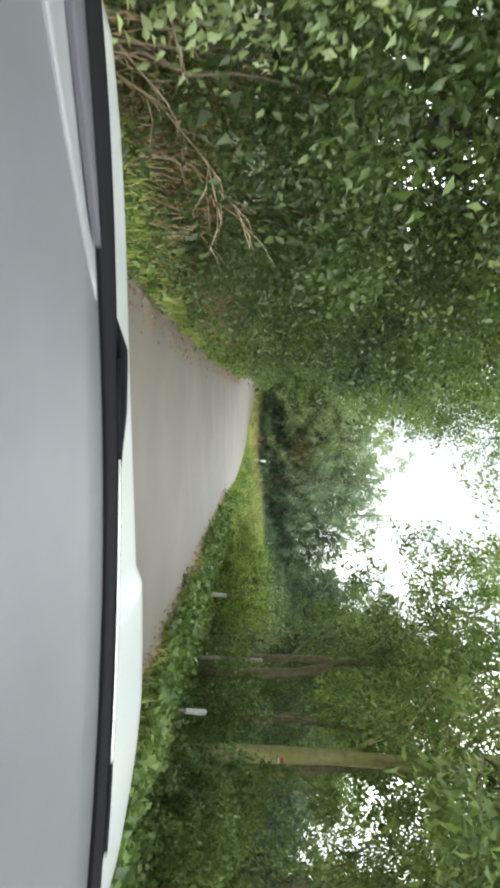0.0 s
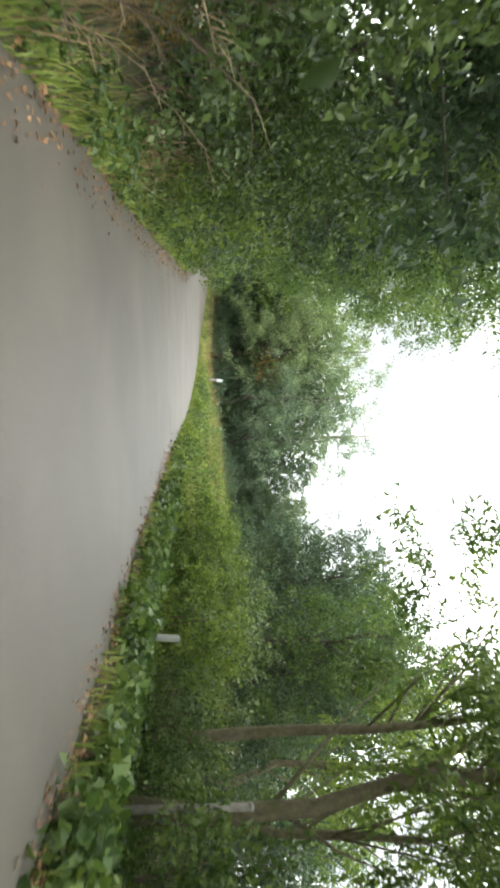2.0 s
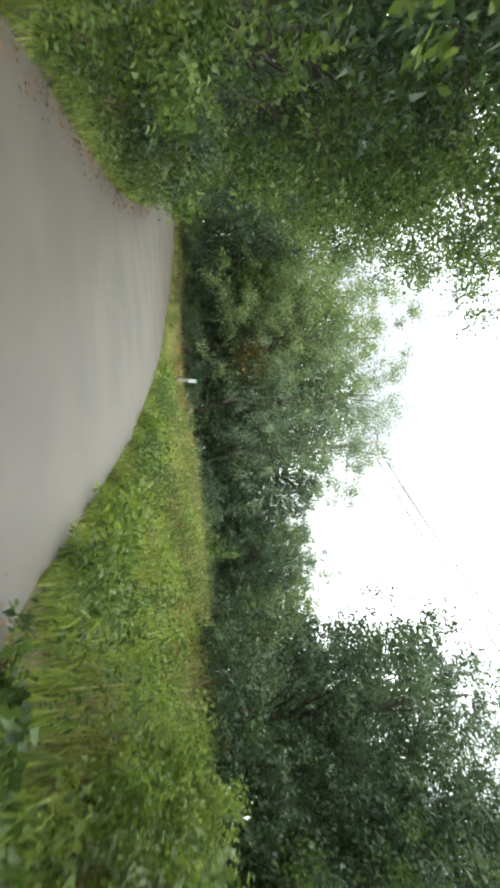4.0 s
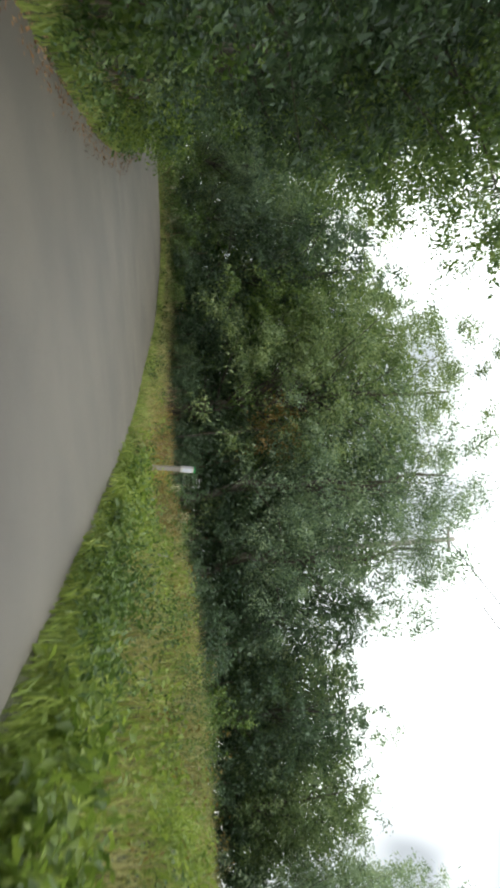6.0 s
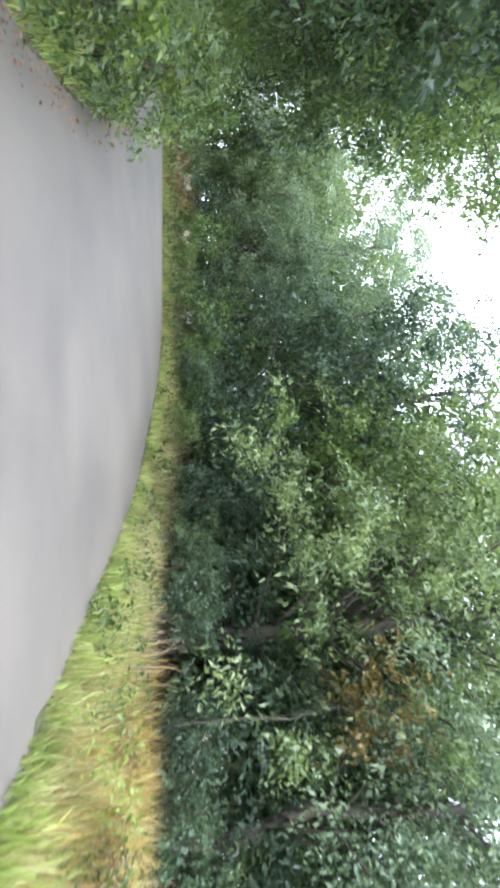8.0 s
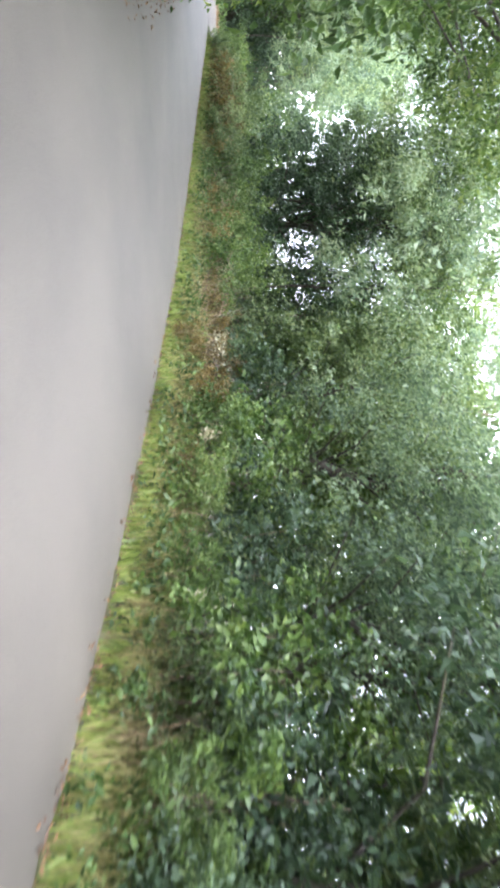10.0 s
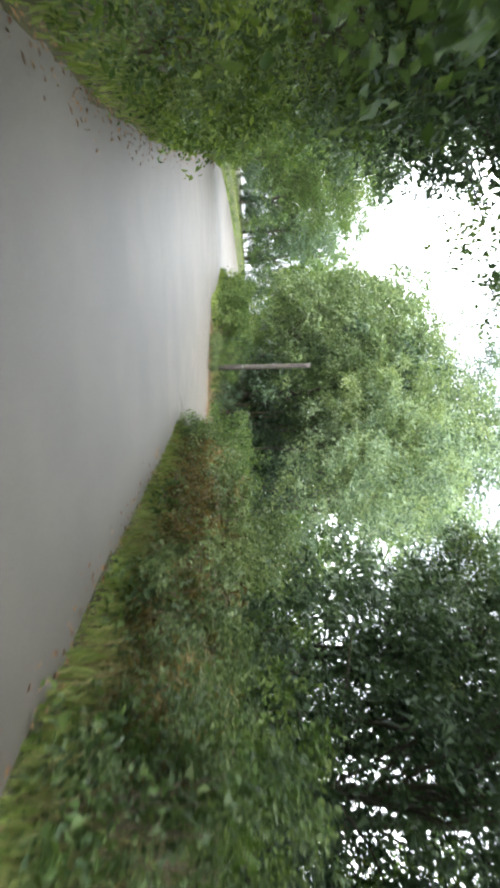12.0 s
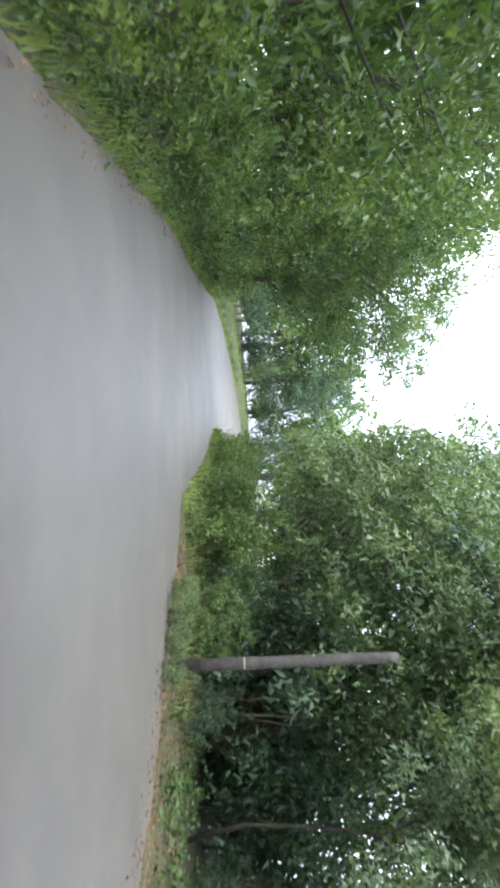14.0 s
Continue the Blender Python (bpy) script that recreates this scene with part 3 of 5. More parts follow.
hedgerow([BUSH_P, BUSH_M, BUSH_N, BUSH_G], LEFT, RIGHT, (-9.3, 55.2), (-27, 67), 1.8, 1.3, 0.2, (0.75, 1.05), group="hedge bushes on the bank")
hedgerow([BUSH_P, BUSH_G], LEFT, RIGHT, (-27.5, 67.2), (-44, 70.6), 1.7, 1.35, 0.15, (0.75, 0.95), group="hedge bushes on the bank")
hedgerow([BUSH_C, BUSH_A, BUSH_C], LEFT, RIGHT, (-45, 70.8), (-77, 78.2), 1.8, 1.3, 0.2, (0.75, 1.05), group="hedge bushes on the bank")
hedgerow([HEDGE_N], LEFT, RIGHT, (-9.3, 55.2), (-27, 67), 3.6, 3.1, 0.4, (1.08, 1.25), group="hedgerow trees")
hedgerow([HEDGE_B], LEFT, RIGHT, (-29, 67.5), (-66, 76), 3.4, 3.0, 0.4, (1.0, 1.2), group="hedgerow trees")
hedgerow([FAR_A, FAR_B], LEFT, RIGHT, (-66, 75.6), (-77, 78.2), 4.0, 4.6, 0.8, (0.95, 1.25), group="hedgerow trees")

hedgerow([BUSH_A, BUSH_B], LEFT, RIGHT, (-76, 78.0), (-100, 100), 2.4, 6.5, 1.2, (1.2, 1.6), group="bushes at the far bend")
for x, y, s in ((-27.2, 65.3, 0.98), (-30.3, 66.1, 1.0), (-33.6, 66.9, 0.92)):
    place(HEDGE_A, put(x, y, 70, s, 1.0), group="hedgerow trees")

for x, y, s in ((-57.5, 71.6, 1.0), (-62.5, 73.0, 1.1), (-67.5, 72.6, 1.15), (-73, 73.4, 1.25), (-79, 75.0, 1.3), (-85, 77.4, 1.3), (-92, 76.5, 1.5), (-101, 81.5, 1.6), (-107, 88, 1.7), (-109, 96, 1.7), (-111, 105, 1.7), (-105, 91.5, 1.3), (-107, 100, 1.3)):
    # at size 1.3 a dark-leaved kind stands in for the far hollow's shade
    place(HEDGE_B if s < 1.12 else BELT_B if s == 1.3 else FAR_A, put(x, y, 90, s, 1.05), group="hedgerow trees")

# the first two trees are added to cast shade on the near left hedge
for x, y, turn, s in ((-4.9, 2.2, 6, 0.9), (-4.7, 8.4, -6, 0.85), (-4.5, 14.6, -8, 0.88), (-4.9, 20.4, 4, 1.0), (-5.3, 26.4, -12, 1.05), (-5.7, 31.6, 6, 0.98), (-6.2, 36.8, -4, 1.05), (-7.2, 42.4, 12, 1.0),
                      (-8.6, 47.8, 4, 0.95), (-10.8, 53.2, 20, 0.88), (-14.0, 57.6, 44, 1.0), (-17.2, 61.6, 52, 1.05), (-21.6, 63.9, 60, 1.1), (-24.6, 64.7, 66, 1.0), (-29.6, 66.4, 72, 1.2), (-60.5, 73.3, 82, 0.95), (-64.6, 74.7, 80, 1.02)):
    place(HEDGE_O, put(x, y, turn, s, 1.0), group="hedgerow trees")

for x, y, s in ((-35.5, 64.2, 0.95), (-40.0, 65.2, 1.0), (-44.5, 66.2, 1.0), (-48.0, 66.2, 0.9), (-51.0, 67.6, 0.9), (-54.0, 68.4, 0.9), (-57.0, 69.2, 0.9), (-54.5, 65.8, 1.0), (-6.6, 1.2, 1.0), (-6.9, 5.4, 1.1), (-7.2, 9.8, 1.05), (-7.0, 13.6, 1.0)):
    place(FAR_A, put(x, y, 0, s, 1.05), group="trees behind the hedge")

# right-hand wood at the start
for x, y, s, k in ((7.6, 7.5, 1.0, LOOSE), (8.6, 13.0, 1.05, LOOSE_B), (7.0, 18.2, 0.85, LOOSE), (8.6, 22.5, 0.8, LOOSE), (10.8, 17.5, 1.0, LOOSE_B), (12.5, 9.5, 1.0, LOOSE_B),
                   (8.2, 3, 1.0, LOOSE), (13.5, 21, 0.9, LOOSE), (6.6, 24.6, 0.62, HEDGE_B), (8.6, 27.0, 0.75, HEDGE_B), (11.0, 29.5, 0.8, HEDGE_A), (17, 12, 0.8, FAR_B), (17, 18, 0.75, FAR_A), (16, 24, 0.7, FAR_B), (18, 5, 0.8, FAR_A),
                   (19, 29, 0.7, FAR_B), (19.5, 52.0, 0.85, BELT_B), (16.4, 51.0, 0.72, BELT_A), (20.4, 47.4, 0.9, BELT_C), (17.6, 44.6, 0.85, BELT_B), (11.8, 41.6, 0.92, BELT_B), (14.5, 38.5, 0.8, BELT_C), (15, 33, 0.7, FAR_B)):
    place(k, put(x, y, rng.uniform(0, 360), s, 1.08), group="trees of the wood")
for x, y, s in ((5.6, 15.2, 0.75), (6.3, 12.6, 0.7), (4.9, 10.2, 0.55), (6.6, 10.2, 0.8)):
    place(BUSH_A, put(x, y, rng.uniform(0, 360), s, 1.1), group="undergrowth of the wood")
for x, y, turn, s in ((5.33, 12.0, 40, 1.0), (6.6, 14.4, 250, 0.8), (5.6, 5.0, 100, 0.95)):
    place(WOOD, put(x, y, turn, s, 1.0), group="trees of the wood")
for x, y, turn, s in ((5.6, 18.4, 176, 1.0), (6.2, 13.4, 168, 0.95), (6.4, 8.6, 184, 0.95)):
    place(WOOD_O, put(x, y, turn, s, 1.0), group="trees of the wood")
hedgerow([BUSH_N, BUSH_D, BUSH_A], RIGHT, LEFT, (2.8, -3), (1.6, 21), 1.7, 3.9, 0.6, (0.45, 0.7), group="undergrowth of the wood")
hedgerow([BUSH_F], RIGHT, LEFT, (2.8, -3), (1.6, 23), 2.2, 7.0, 0.9, (0.6, 0.9), group="undergrowth of the wood")
hedgerow([BUSH_G], RIGHT, LEFT, (1.65, 20.5), (1.5, 24), 1.6, 1.7, 0.4, (0.45, 0.6), group="bushes at the end of the wood")
for x, y, s in ((3.9, 21.4, 0.72), (4.6, 23.0, 0.85), (5.4, 21.6, 0.95), (5.9, 23.6, 0.9), (4.3, 19.6, 0.7), (3.9, 24.2, 0.55)):
    place(BUSH_G if s < 0.8 else BUSH_D, put(x, y, rng.uniform(0, 360), s, 1.05), group="bushes at the end of the wood")

for x, y, s in ((21, 15, 0.8), (22, 21, 0.85), (22, 27, 0.75), (20, 9, 0.9), (14.5, 14.5, 0.75), (14, 27, 0.6)):
    place(FAR_A, put(x, y, rng.uniform(0, 360), s, 1.0), group="trees of the wood")
for x, y in ((11.5, 13.5), (12.5, 15.5), (11.8, 18.5), (12.6, 20.8), (11.4, 23.2), (13.4, 12.0), (14.6, 17.6), (14.8, 22.4), (13.2, 25.4), (17, 38), (19.5, 39), (15.8, 36.5), (21, 41), (18, 35.5), (20.5, 36), (23, 44), (17.5, 41.5)):
    place(BUSH_F, put(x, y, rng.uniform(0, 360), rng.uniform(1.1, 1.4), 1.0), group="undergrowth of the wood")
for x, y, s, k in ((5.0, 15.9, 0.95, LOOSE_B), (9.6, 11.0, 0.9, LOOSE_B), (9.8, 15.4, 0.9, LOOSE), (6.9, 9.0, 0.95, LOOSE_B)):
    place(k, put(x, y, rng.uniform(0, 360), s, 1.0), group="trees of the wood")

for x, y, s in ((7.7, 33.2, 0.84), (9.3, 31.0, 0.86), (9.8, 34.6, 0.8)):
    place(HEDGE_A, put(x, y, 190, s, 0.95), group="trees of the wood")
for x, y, s in ((9.4, 29.4, 0.72), (11.4, 32.2, 0.8), (7.9, 26.2, 0.6), (11.0, 37.6, 0.62), (12.6, 36.4, 0.66), (13.4, 39.4, 0.7)):
    place(BELT_B, put(x, y, rng.uniform(0, 360), s, 1.0), group="trees of the wood")
for x, y, s in ((6.4, 31.6, 0.8), (6.2, 33.6, 0.75), (7.4, 29.8, 0.9), (7.2, 26.0, 0.9), (8.4, 27.8, 1.0), (9.2, 28.6, 1.1), (10.4, 30.6, 1.1), (11.4, 33.0, 1.1), (12.6, 34.6, 1.1), (12.4, 31.4, 1.3), (13.8, 36.4, 1.2), (14.6, 33.4, 1.3), (10.4, 37.0, 0.9), (11.4, 39.0, 1.0), (12.2, 41.2, 1.0), (9.9, 35.2, 0.8)):
    place(BUSH_B, put(x, y, rng.uniform(0, 360), s, 1.0), group="bushes at the end of the wood")

# tree belt behind the meadow and round the bend
for x, y, s, k in ((-0.6, 59.2, 1.0, BELT_T), (2.6, 57.8, 1.28, BANK_S), (5.6, 58.6, 1.3, BANK_S), (8.2, 59.4, 0.88, BELT_B), (10.6, 59.6, 0.82, BELT_C), (13.2, 59.6, 0.80, BELT_A),
                   (16.0, 59.4, 0.84, BELT_C), (14.2, 57.2, 0.84, BELT_C), (11.2, 57.6, 0.8, BELT_B), (17.4, 55.4, 0.82, BELT_A), (19.0, 58, 0.80, BELT_A), (22.0, 56, 0.8, BELT_C), (25, 52, 0.9, BELT_B), (-3.2, 63.0, 1.25, HEDGE_B), (-6.6, 65.4, 1.18, HEDGE_A),
                   (-9.6, 67.8, 1.15, BANK_S), (-13.0, 69.8, 1.1, BANK_S), (27, 46, 0.95, BELT_B), (2, 63.5, 1.22, FAR_A), (7, 64, 1.02, FAR_A), (12, 64, 0.8, FAR_B), (17, 64, 0.8, FAR_A), (15.2, 61.6, 0.78, FAR_A), (18.2, 61.2, 0.75, FAR_A), (12.4, 62.0, 0.8, FAR_A),
                   (-3, 66, 1.2, FAR_A), (-1.0, 63.0, 1.2, FAR_A), (4.5, 65, 1.15, FAR_A), (-7.5, 69.5, 1.05, FAR_A), (-12, 73, 1.0, FAR_A), (0, 70, 1.0, FAR_B), (28, 39, 0.8, FAR_A), (24, 60, 0.8, FAR_B), (4.4, 62.0, 1.15, BELT_B), (0.6, 61.6, 1.1, BELT_B)):
    place(k, put(x, y, -100 + rng.uniform(-60, 60), s, rng.uniform(0.98, 1.08)), group="trees round the bend")
for x, y, s in ((-11, 72.5, 0.5), (-8.4, 72.0, 0.55), (-5.6, 71.5, 0.5), (-2.8, 71.2, 0.55), (0, 73.5, 0.5), (2.6, 70.6, 0.55), (5.2, 70.4, 0.5), (7.8, 70.2, 0.55), (10.6, 69.8, 0.5), (13.4, 69.4, 0.55), (16.4, 68.6, 0.5), (19.5, 67.2, 0.55), (22.5, 65, 0.5)):
    place(FAR_A, put(x, y, rng.uniform(0, 360), s, 0.9, 0.15), group="thicket behind the tree belt")
for x, y, s, k in ((1.8, 55.8, 0.6, BUSH_B), (6.2, 56.6, 0.8, BUSH_B), (-10.4, 66.0, 0.85, BUSH_B), (-12.2, 67.2, 0.85, BUSH_A), (-7.6, 64.8, 1.0, BUSH_B), (-5.2, 62.6, 1.0, BUSH_B), (-3.0, 60.3, 1.0, BUSH_B), (-14.0, 68.6, 0.9, BUSH_B), (3.2, 53.8, 0.55, BUSH_D), (4.9, 54.2, 0.6, BUSH_B), (7.4, 55.2, 0.9, BUSH_B), (10, 56.0, 0.9, BUSH_A), (12.6, 56.6, 0.9, BUSH_B), (15, 56.6, 1.0, BUSH_B),
                   (18, 55, 1.0, BUSH_A), (-2.6, 58.6, 0.5, BUSH_M), (-1.9, 58.0, 0.6, BUSH_B), (-1.2, 57.4, 0.55, BUSH_B), (-3.4, 59.6, 0.6, BUSH_B), (0.6, 56.9, 0.6, BUSH_B), (-6.6, 62.6, 0.6, BUSH_B), (-8.6, 64.2, 0.8, BUSH_A)):
    place(k, put(x, y, rng.uniform(0, 360), s, 1.0), group="bushes under the tree belt")
for x, y in ((-4.6, 63.2), (-2.6, 61.6), (-0.8, 60.4), (0.9, 59.2), (2.2, 58.6), (3.9, 58.4), (5.4, 59.8), (7.0, 58.6), (8.6, 58.2), (10.4, 58.4), (12.2, 58.4), (14.2, 58.2), (16.2, 58.0), (18.4, 57.2)):
    place(BUSH_F, put(x, y, rng.uniform(0, 360), rng.uniform(1.35, 1.6), 1.0), group="shaded shrubs under the tree belt")

for x, y in ((-5.5, 66.5), (-1.5, 66.8), (2.0, 66.4), (5.5, 66.8), (9.0, 66.4), (13.0, 66.0), (-2.0, 64.2), (0.8, 63.2), (3.6, 61.0), (6.6, 61.6), (9.4, 61.4), (12.0, 61.6)):
    place(BUSH_F, put(x, y, rng.uniform(0, 360), rng.uniform(1.9, 2.2), 1.0), group="shaded shrubs under the tree belt")
for x, y in ((-6.9, 67.2), (-5.0, 65.0), (-3.9, 63.9), (-2.9, 62.8), (-1.9, 61.6), (-1.0, 61.9), (0.0, 60.6), (-4.4, 67.6), (-3.0, 68.6), (-0.6, 68.0), (1.6, 68.4), (-6.2, 69.0), (-8.6, 69.4)):
    place(BUSH_F, put(x, y, rng.uniform(0, 360), rng.uniform(0.95, 1.2), 0.85, 0.25), group="shaded shrubs under the tree belt")

# right-hand bank after the bend, open where the log lies
LOG_GAP = ((-14.4, 66.2, 1.1), (-14.9, 67.6, 1.3), (-15.5, 69.2, 1.5), (-15.9, 70.6, 1.4))
hedgerow([BUSH_A, BUSH_D, BUSH_C], RIGHT, LEFT, (-6, 59.6), (-22, 69.5), 1.4, 1.15, 0.25, (0.36, 0.55), group="bank bushes", gaps=LOG_GAP)
hedgerow([BUSH_P, BUSH_M, BUSH_M], RIGHT, LEFT, (-8, 61.5), (-22, 69.5), 2.2, 2.8, 0.4, (0.7, 0.95), group="bank bushes", gaps=LOG_GAP)
hedgerow([FAR_A, FAR_B, FAR_A], RIGHT, LEFT, (-8, 61.5), (-30, 72.2), 5.5, 12.5, 1.0, (0.55, 0.7), group="bank trees", gaps=((-22, 79.5, 3.5),))
hedgerow([BANK_S, BANK_S, BELT_C], RIGHT, LEFT, (-9, 62.3), (-25, 70.3), 3.9, 4.6, 0.6, (0.75, 1.0), group="bank trees", gaps=((-19.2, 72.9, 2.6),))
hedgerow([LOOSE_B, LOOSE], RIGHT, LEFT, (-10, 63), (-28, 72), 4.4, 8.0, 1.0, (0.95, 1.1), group="bank trees")
# yard trees and the belt past the entrance
for x, y, s, k in ((-45.5, 82.6, 1.45, BELT_B), (-48.3, 86.5, 1.3, BELT_B), (-54.0, 82.0, 1.3, BELT_C), (-58.7, 83.5, 1.35, BELT_C), (-28.6, 77.8, 0.9, BELT_A), (-20.8, 76.6, 0.85, BELT_B), (-22.6, 80.4, 1.0, FAR_A), 
                   (-63, 85.5, 1.2, BELT_A), (-66.5, 87.5, 1.4, FAR_A), (-71.5, 92.5, 1.5, FAR_A), (-75.5, 97.0, 1.5, FAR_B), (-79, 102, 1.5, FAR_A), (-81, 110, 1.6, FAR_B),
                   (-108, 87, 1.6, FAR_B), (-108, 113, 1.7, FAR_A), (-50, 91, 1.4, FAR_A), (-57, 93, 1.3, FAR_A), (-26, 88, 1.2, FAR_A),
                   (-116, 103, 1.8, FAR_A), (-120, 95, 1.7, FAR_B), (-127, 112, 1.8, FAR_A), (-113, 112, 1.8, FAR_A), (-27.5, 81.5, 1.2, HEDGE_A),
                   (-46.2, 80.9, 1.15, BELT_C), (-49.6, 80.9, 1.3, BELT_C), (-17.4, 76.4, 1.0, FAR_A), (-19.6, 79.6, 1.1, FAR_B), (-13.4, 75.6, 1.1, FAR_A), (-22, 86, 1.3, FAR_A), (-15, 82, 1.2, FAR_A), (-8, 78, 1.1, FAR_A)):
    place(k, put(x, y, -60 + rng.uniform(-60, 60), s, 1.05), group="trees past the entrance")
hedgerow([BUSH_C, BUSH_A], RIGHT, LEFT, (-48.3, 77.2), (-85, 97), 1.9, 1.5, 0.4, (0.55, 0.85), group="hedge bushes past the entrance")
for x, y, s in ((-19, 75.5, 1.3), (-21.5, 77, 1.3), (-24, 78.5, 1.35), (-26.5, 80, 1.35), (-29, 81.5, 1.35), (-31.5, 82.5, 1.4), (-20, 80, 1.5), (-24.5, 83, 1.5), (-29, 85, 1.5), (-33.5, 86, 1.6), (-37, 86.5, 1.6), (-48.3, 85.0, 1.6), (-50.5, 86, 1.7), (-40.8, 83.8, 1.4), (-43.5, 85.5, 1.5), (-47, 84, 1.5), (-38.5, 84.2, 1.4), (-45, 88, 1.6), (-35.2, 81.0, 0.9), (-40, 81.0, 0.7), (-42.5, 80.6, 0.75), (-45, 80.2, 0.9), (-47.5, 79.6, 0.9), (-37.5, 82.3, 1.0), (-43.5, 82.0, 1.0), (-33.8, 83, 1.1), (-40.5, 83, 1.1), (-46.5, 82.5, 1.1), (-36, 81.2, 0.8), (-38.8, 80.8, 0.5), (-41, 80.4, 0.6), (-44, 79.6, 0.7), (-46.5, 78.8, 0.7), (-34, 81.5, 0.9)):
    place(BUSH_F, put(x, y + (3.4 if -46 < x < -33 and y < 82.6 else 0.6), rng.uniform(0, 360), min(s, 0.75) if -38.6 < x < -30 else s, 1.0), group="bushes of the shaded yard")
for x, y, s in ((-42.2, 81.6, 0.95), (-39.9, 82.9, 0.9), (-42.0, 84.2, 1.05), (-45.2, 84.0, 1.05), (-48.0, 83.2, 1.0), (-44.8, 86.6, 1.2), (-46.4, 87.4, 1.2), (-34.8, 81.8, 1.0)):
    place(LOOSE_G if x > -41 else LOOSE_H, put(x, y, rng.uniform(-85, -55), s, 1.0), group="trees past the entrance")
for x, y in ((-45.4, 81.2), (-47.2, 83.6), (-48.4, 82.6), (-49.6, 83.2), (-46.2, 84.4), (-44.4, 84.0), (-42.4, 83.2), (-51.2, 83.0), (-52.6, 82.2), (-50.2, 84.8)):
    place(BUSH_F, put(x, y, rng.uniform(0, 360), rng.uniform(1.4, 1.75), 1.05), group="bushes of the shaded yard")
for x, y in ((-102.5, 87), (-104, 90.5), (-105, 95), (-106, 99), (-99.5, 83.5), (-108, 103), (-95.5, 79.5), (-90.5, 77.0)):
    place(BUSH_F, put(x, y, rng.uniform(0, 360), rng.uniform(1.5, 1.9), 1.0), group="bushes at the far bend")
for x, y, s in ((-44.6, 78.7, 0.5), (-46.2, 79.1, 0.6), (-47.9, 79.4, 0.7), (-49.6, 79.9, 0.7), (-51.3, 80.2, 0.75)):
    place(BUSH_N, put(x, y, rng.uniform(0, 360), s, 1.0), group="hedge bushes past the entrance")
for x, y, s in ((-42.8, 79.2, 0.4), (-40.2, 80.8, 0.45), (-38.0, 81.2, 0.5)):
    place(BUSH_F, put(x, y, rng.uniform(0, 360), s, 0.9), "low dark shrub on the leaf-strewn yard", "bushes of the shaded yard")
for x, y, s in ((-42.0, 77.1, 0.2), (-42.6, 77.0, 0.24), (-41.4, 77.2, 0.2), (-43.4, 77.1, 0.26)):
    place(BUSH_D, put(x, y, rng.uniform(0, 360), s, 1.0), "low weeds at the foot of the pole", "hedge bushes past the entrance")
for x, y, s in ((-34.3, 80.8, 1.45), (-32.6, 82.0, 1.6), (-36.2, 82.6, 1.5)):
    place(BUSH_N, put(x, y, rng.uniform(0, 360), s, 1.1), group="shrubs behind the garden hedge")
hedge_label = "olive green garden hedge bush with dead stems"
for p, out in along(RIGHT, (-21.5, 69.3), (-29.8, 72.4), 1.25, LEFT):
    q = p + out * rng.uniform(0.75, 0.95)
    place((BUSH_M, BUSH_D, BUSH_P, BUSH_N)[rng.integers(4)], put(q[0], q[1], rng.uniform(0, 360), rng.uniform(0.42, 0.56) + (0.1 if q[0] < -24.5 else 0), 1.08), hedge_label, "garden hedge")
for x, y, s in ((-30.0, 73.0, 0.34), (-30.5, 73.5, 0.42), (-31.1, 74.2, 0.5), (-29.5, 72.7, 0.4)):
    place(BUSH_D, put(x, y, rng.uniform(0, 360), s, 1.0), "low straggling end of the garden hedge", "garden hedge")
for x, y in ((-31.6, 74.4), (-32.2, 75.6), (-32.8, 76.8), (-33.3, 77.9), (-33.8, 79.0), (-28.0, 74.6), (-30.2, 75.6)):
    place(BUSH_C, put(x, y, rng.uniform(0, 360), 0.6, 1.05), hedge_label, "garden hedge")

for x, y, s in ((-22.4, 72.4, 0.8), (-24.2, 73.4, 0.95), (-26.0, 74.4, 0.9), (-27.8, 75.6, 1.05), (-29.6, 77.0, 0.8), (-31.0, 78.6, 0.7), (-23.4, 74.8, 1.2), (-25.6, 76.2, 1.2), (-28.0, 78.0, 0.95), (-26.6, 74.8, 1.5), (-25.2, 75.8, 1.6), (-24.6, 74.4, 1.45)):
    place(BUSH_B if s > 1 else BUSH_A, put(x, y, rng.uniform(0, 360), s * 0.66, 1.05), group="shrubs behind the garden hedge")

for x, y, s in ((-24.6, 75.4, 1.0), (-27.2, 78.3, 1.0), (-28.3, 76.9, 0.85)):
    place(HEDGE_A, put(x, y, -60 + rng.uniform(-25, 25), s, 1.05), group="trees behind the garden hedge")
for x, y, turn, s in ((-28.6, 77.4, -66, 1.1), (-24.6, 75.8, -60, 1.1), (-21.6, 75.0, -58, 1.05), (-26.4, 76.4, -50, 1.2)):
    place(LOOSE_H if s > 1.05 else LOOSE_G, put(x, y, turn, s, 1.0), "slender tree with loose boughs over the garden hedge", "trees behind the garden hedge")

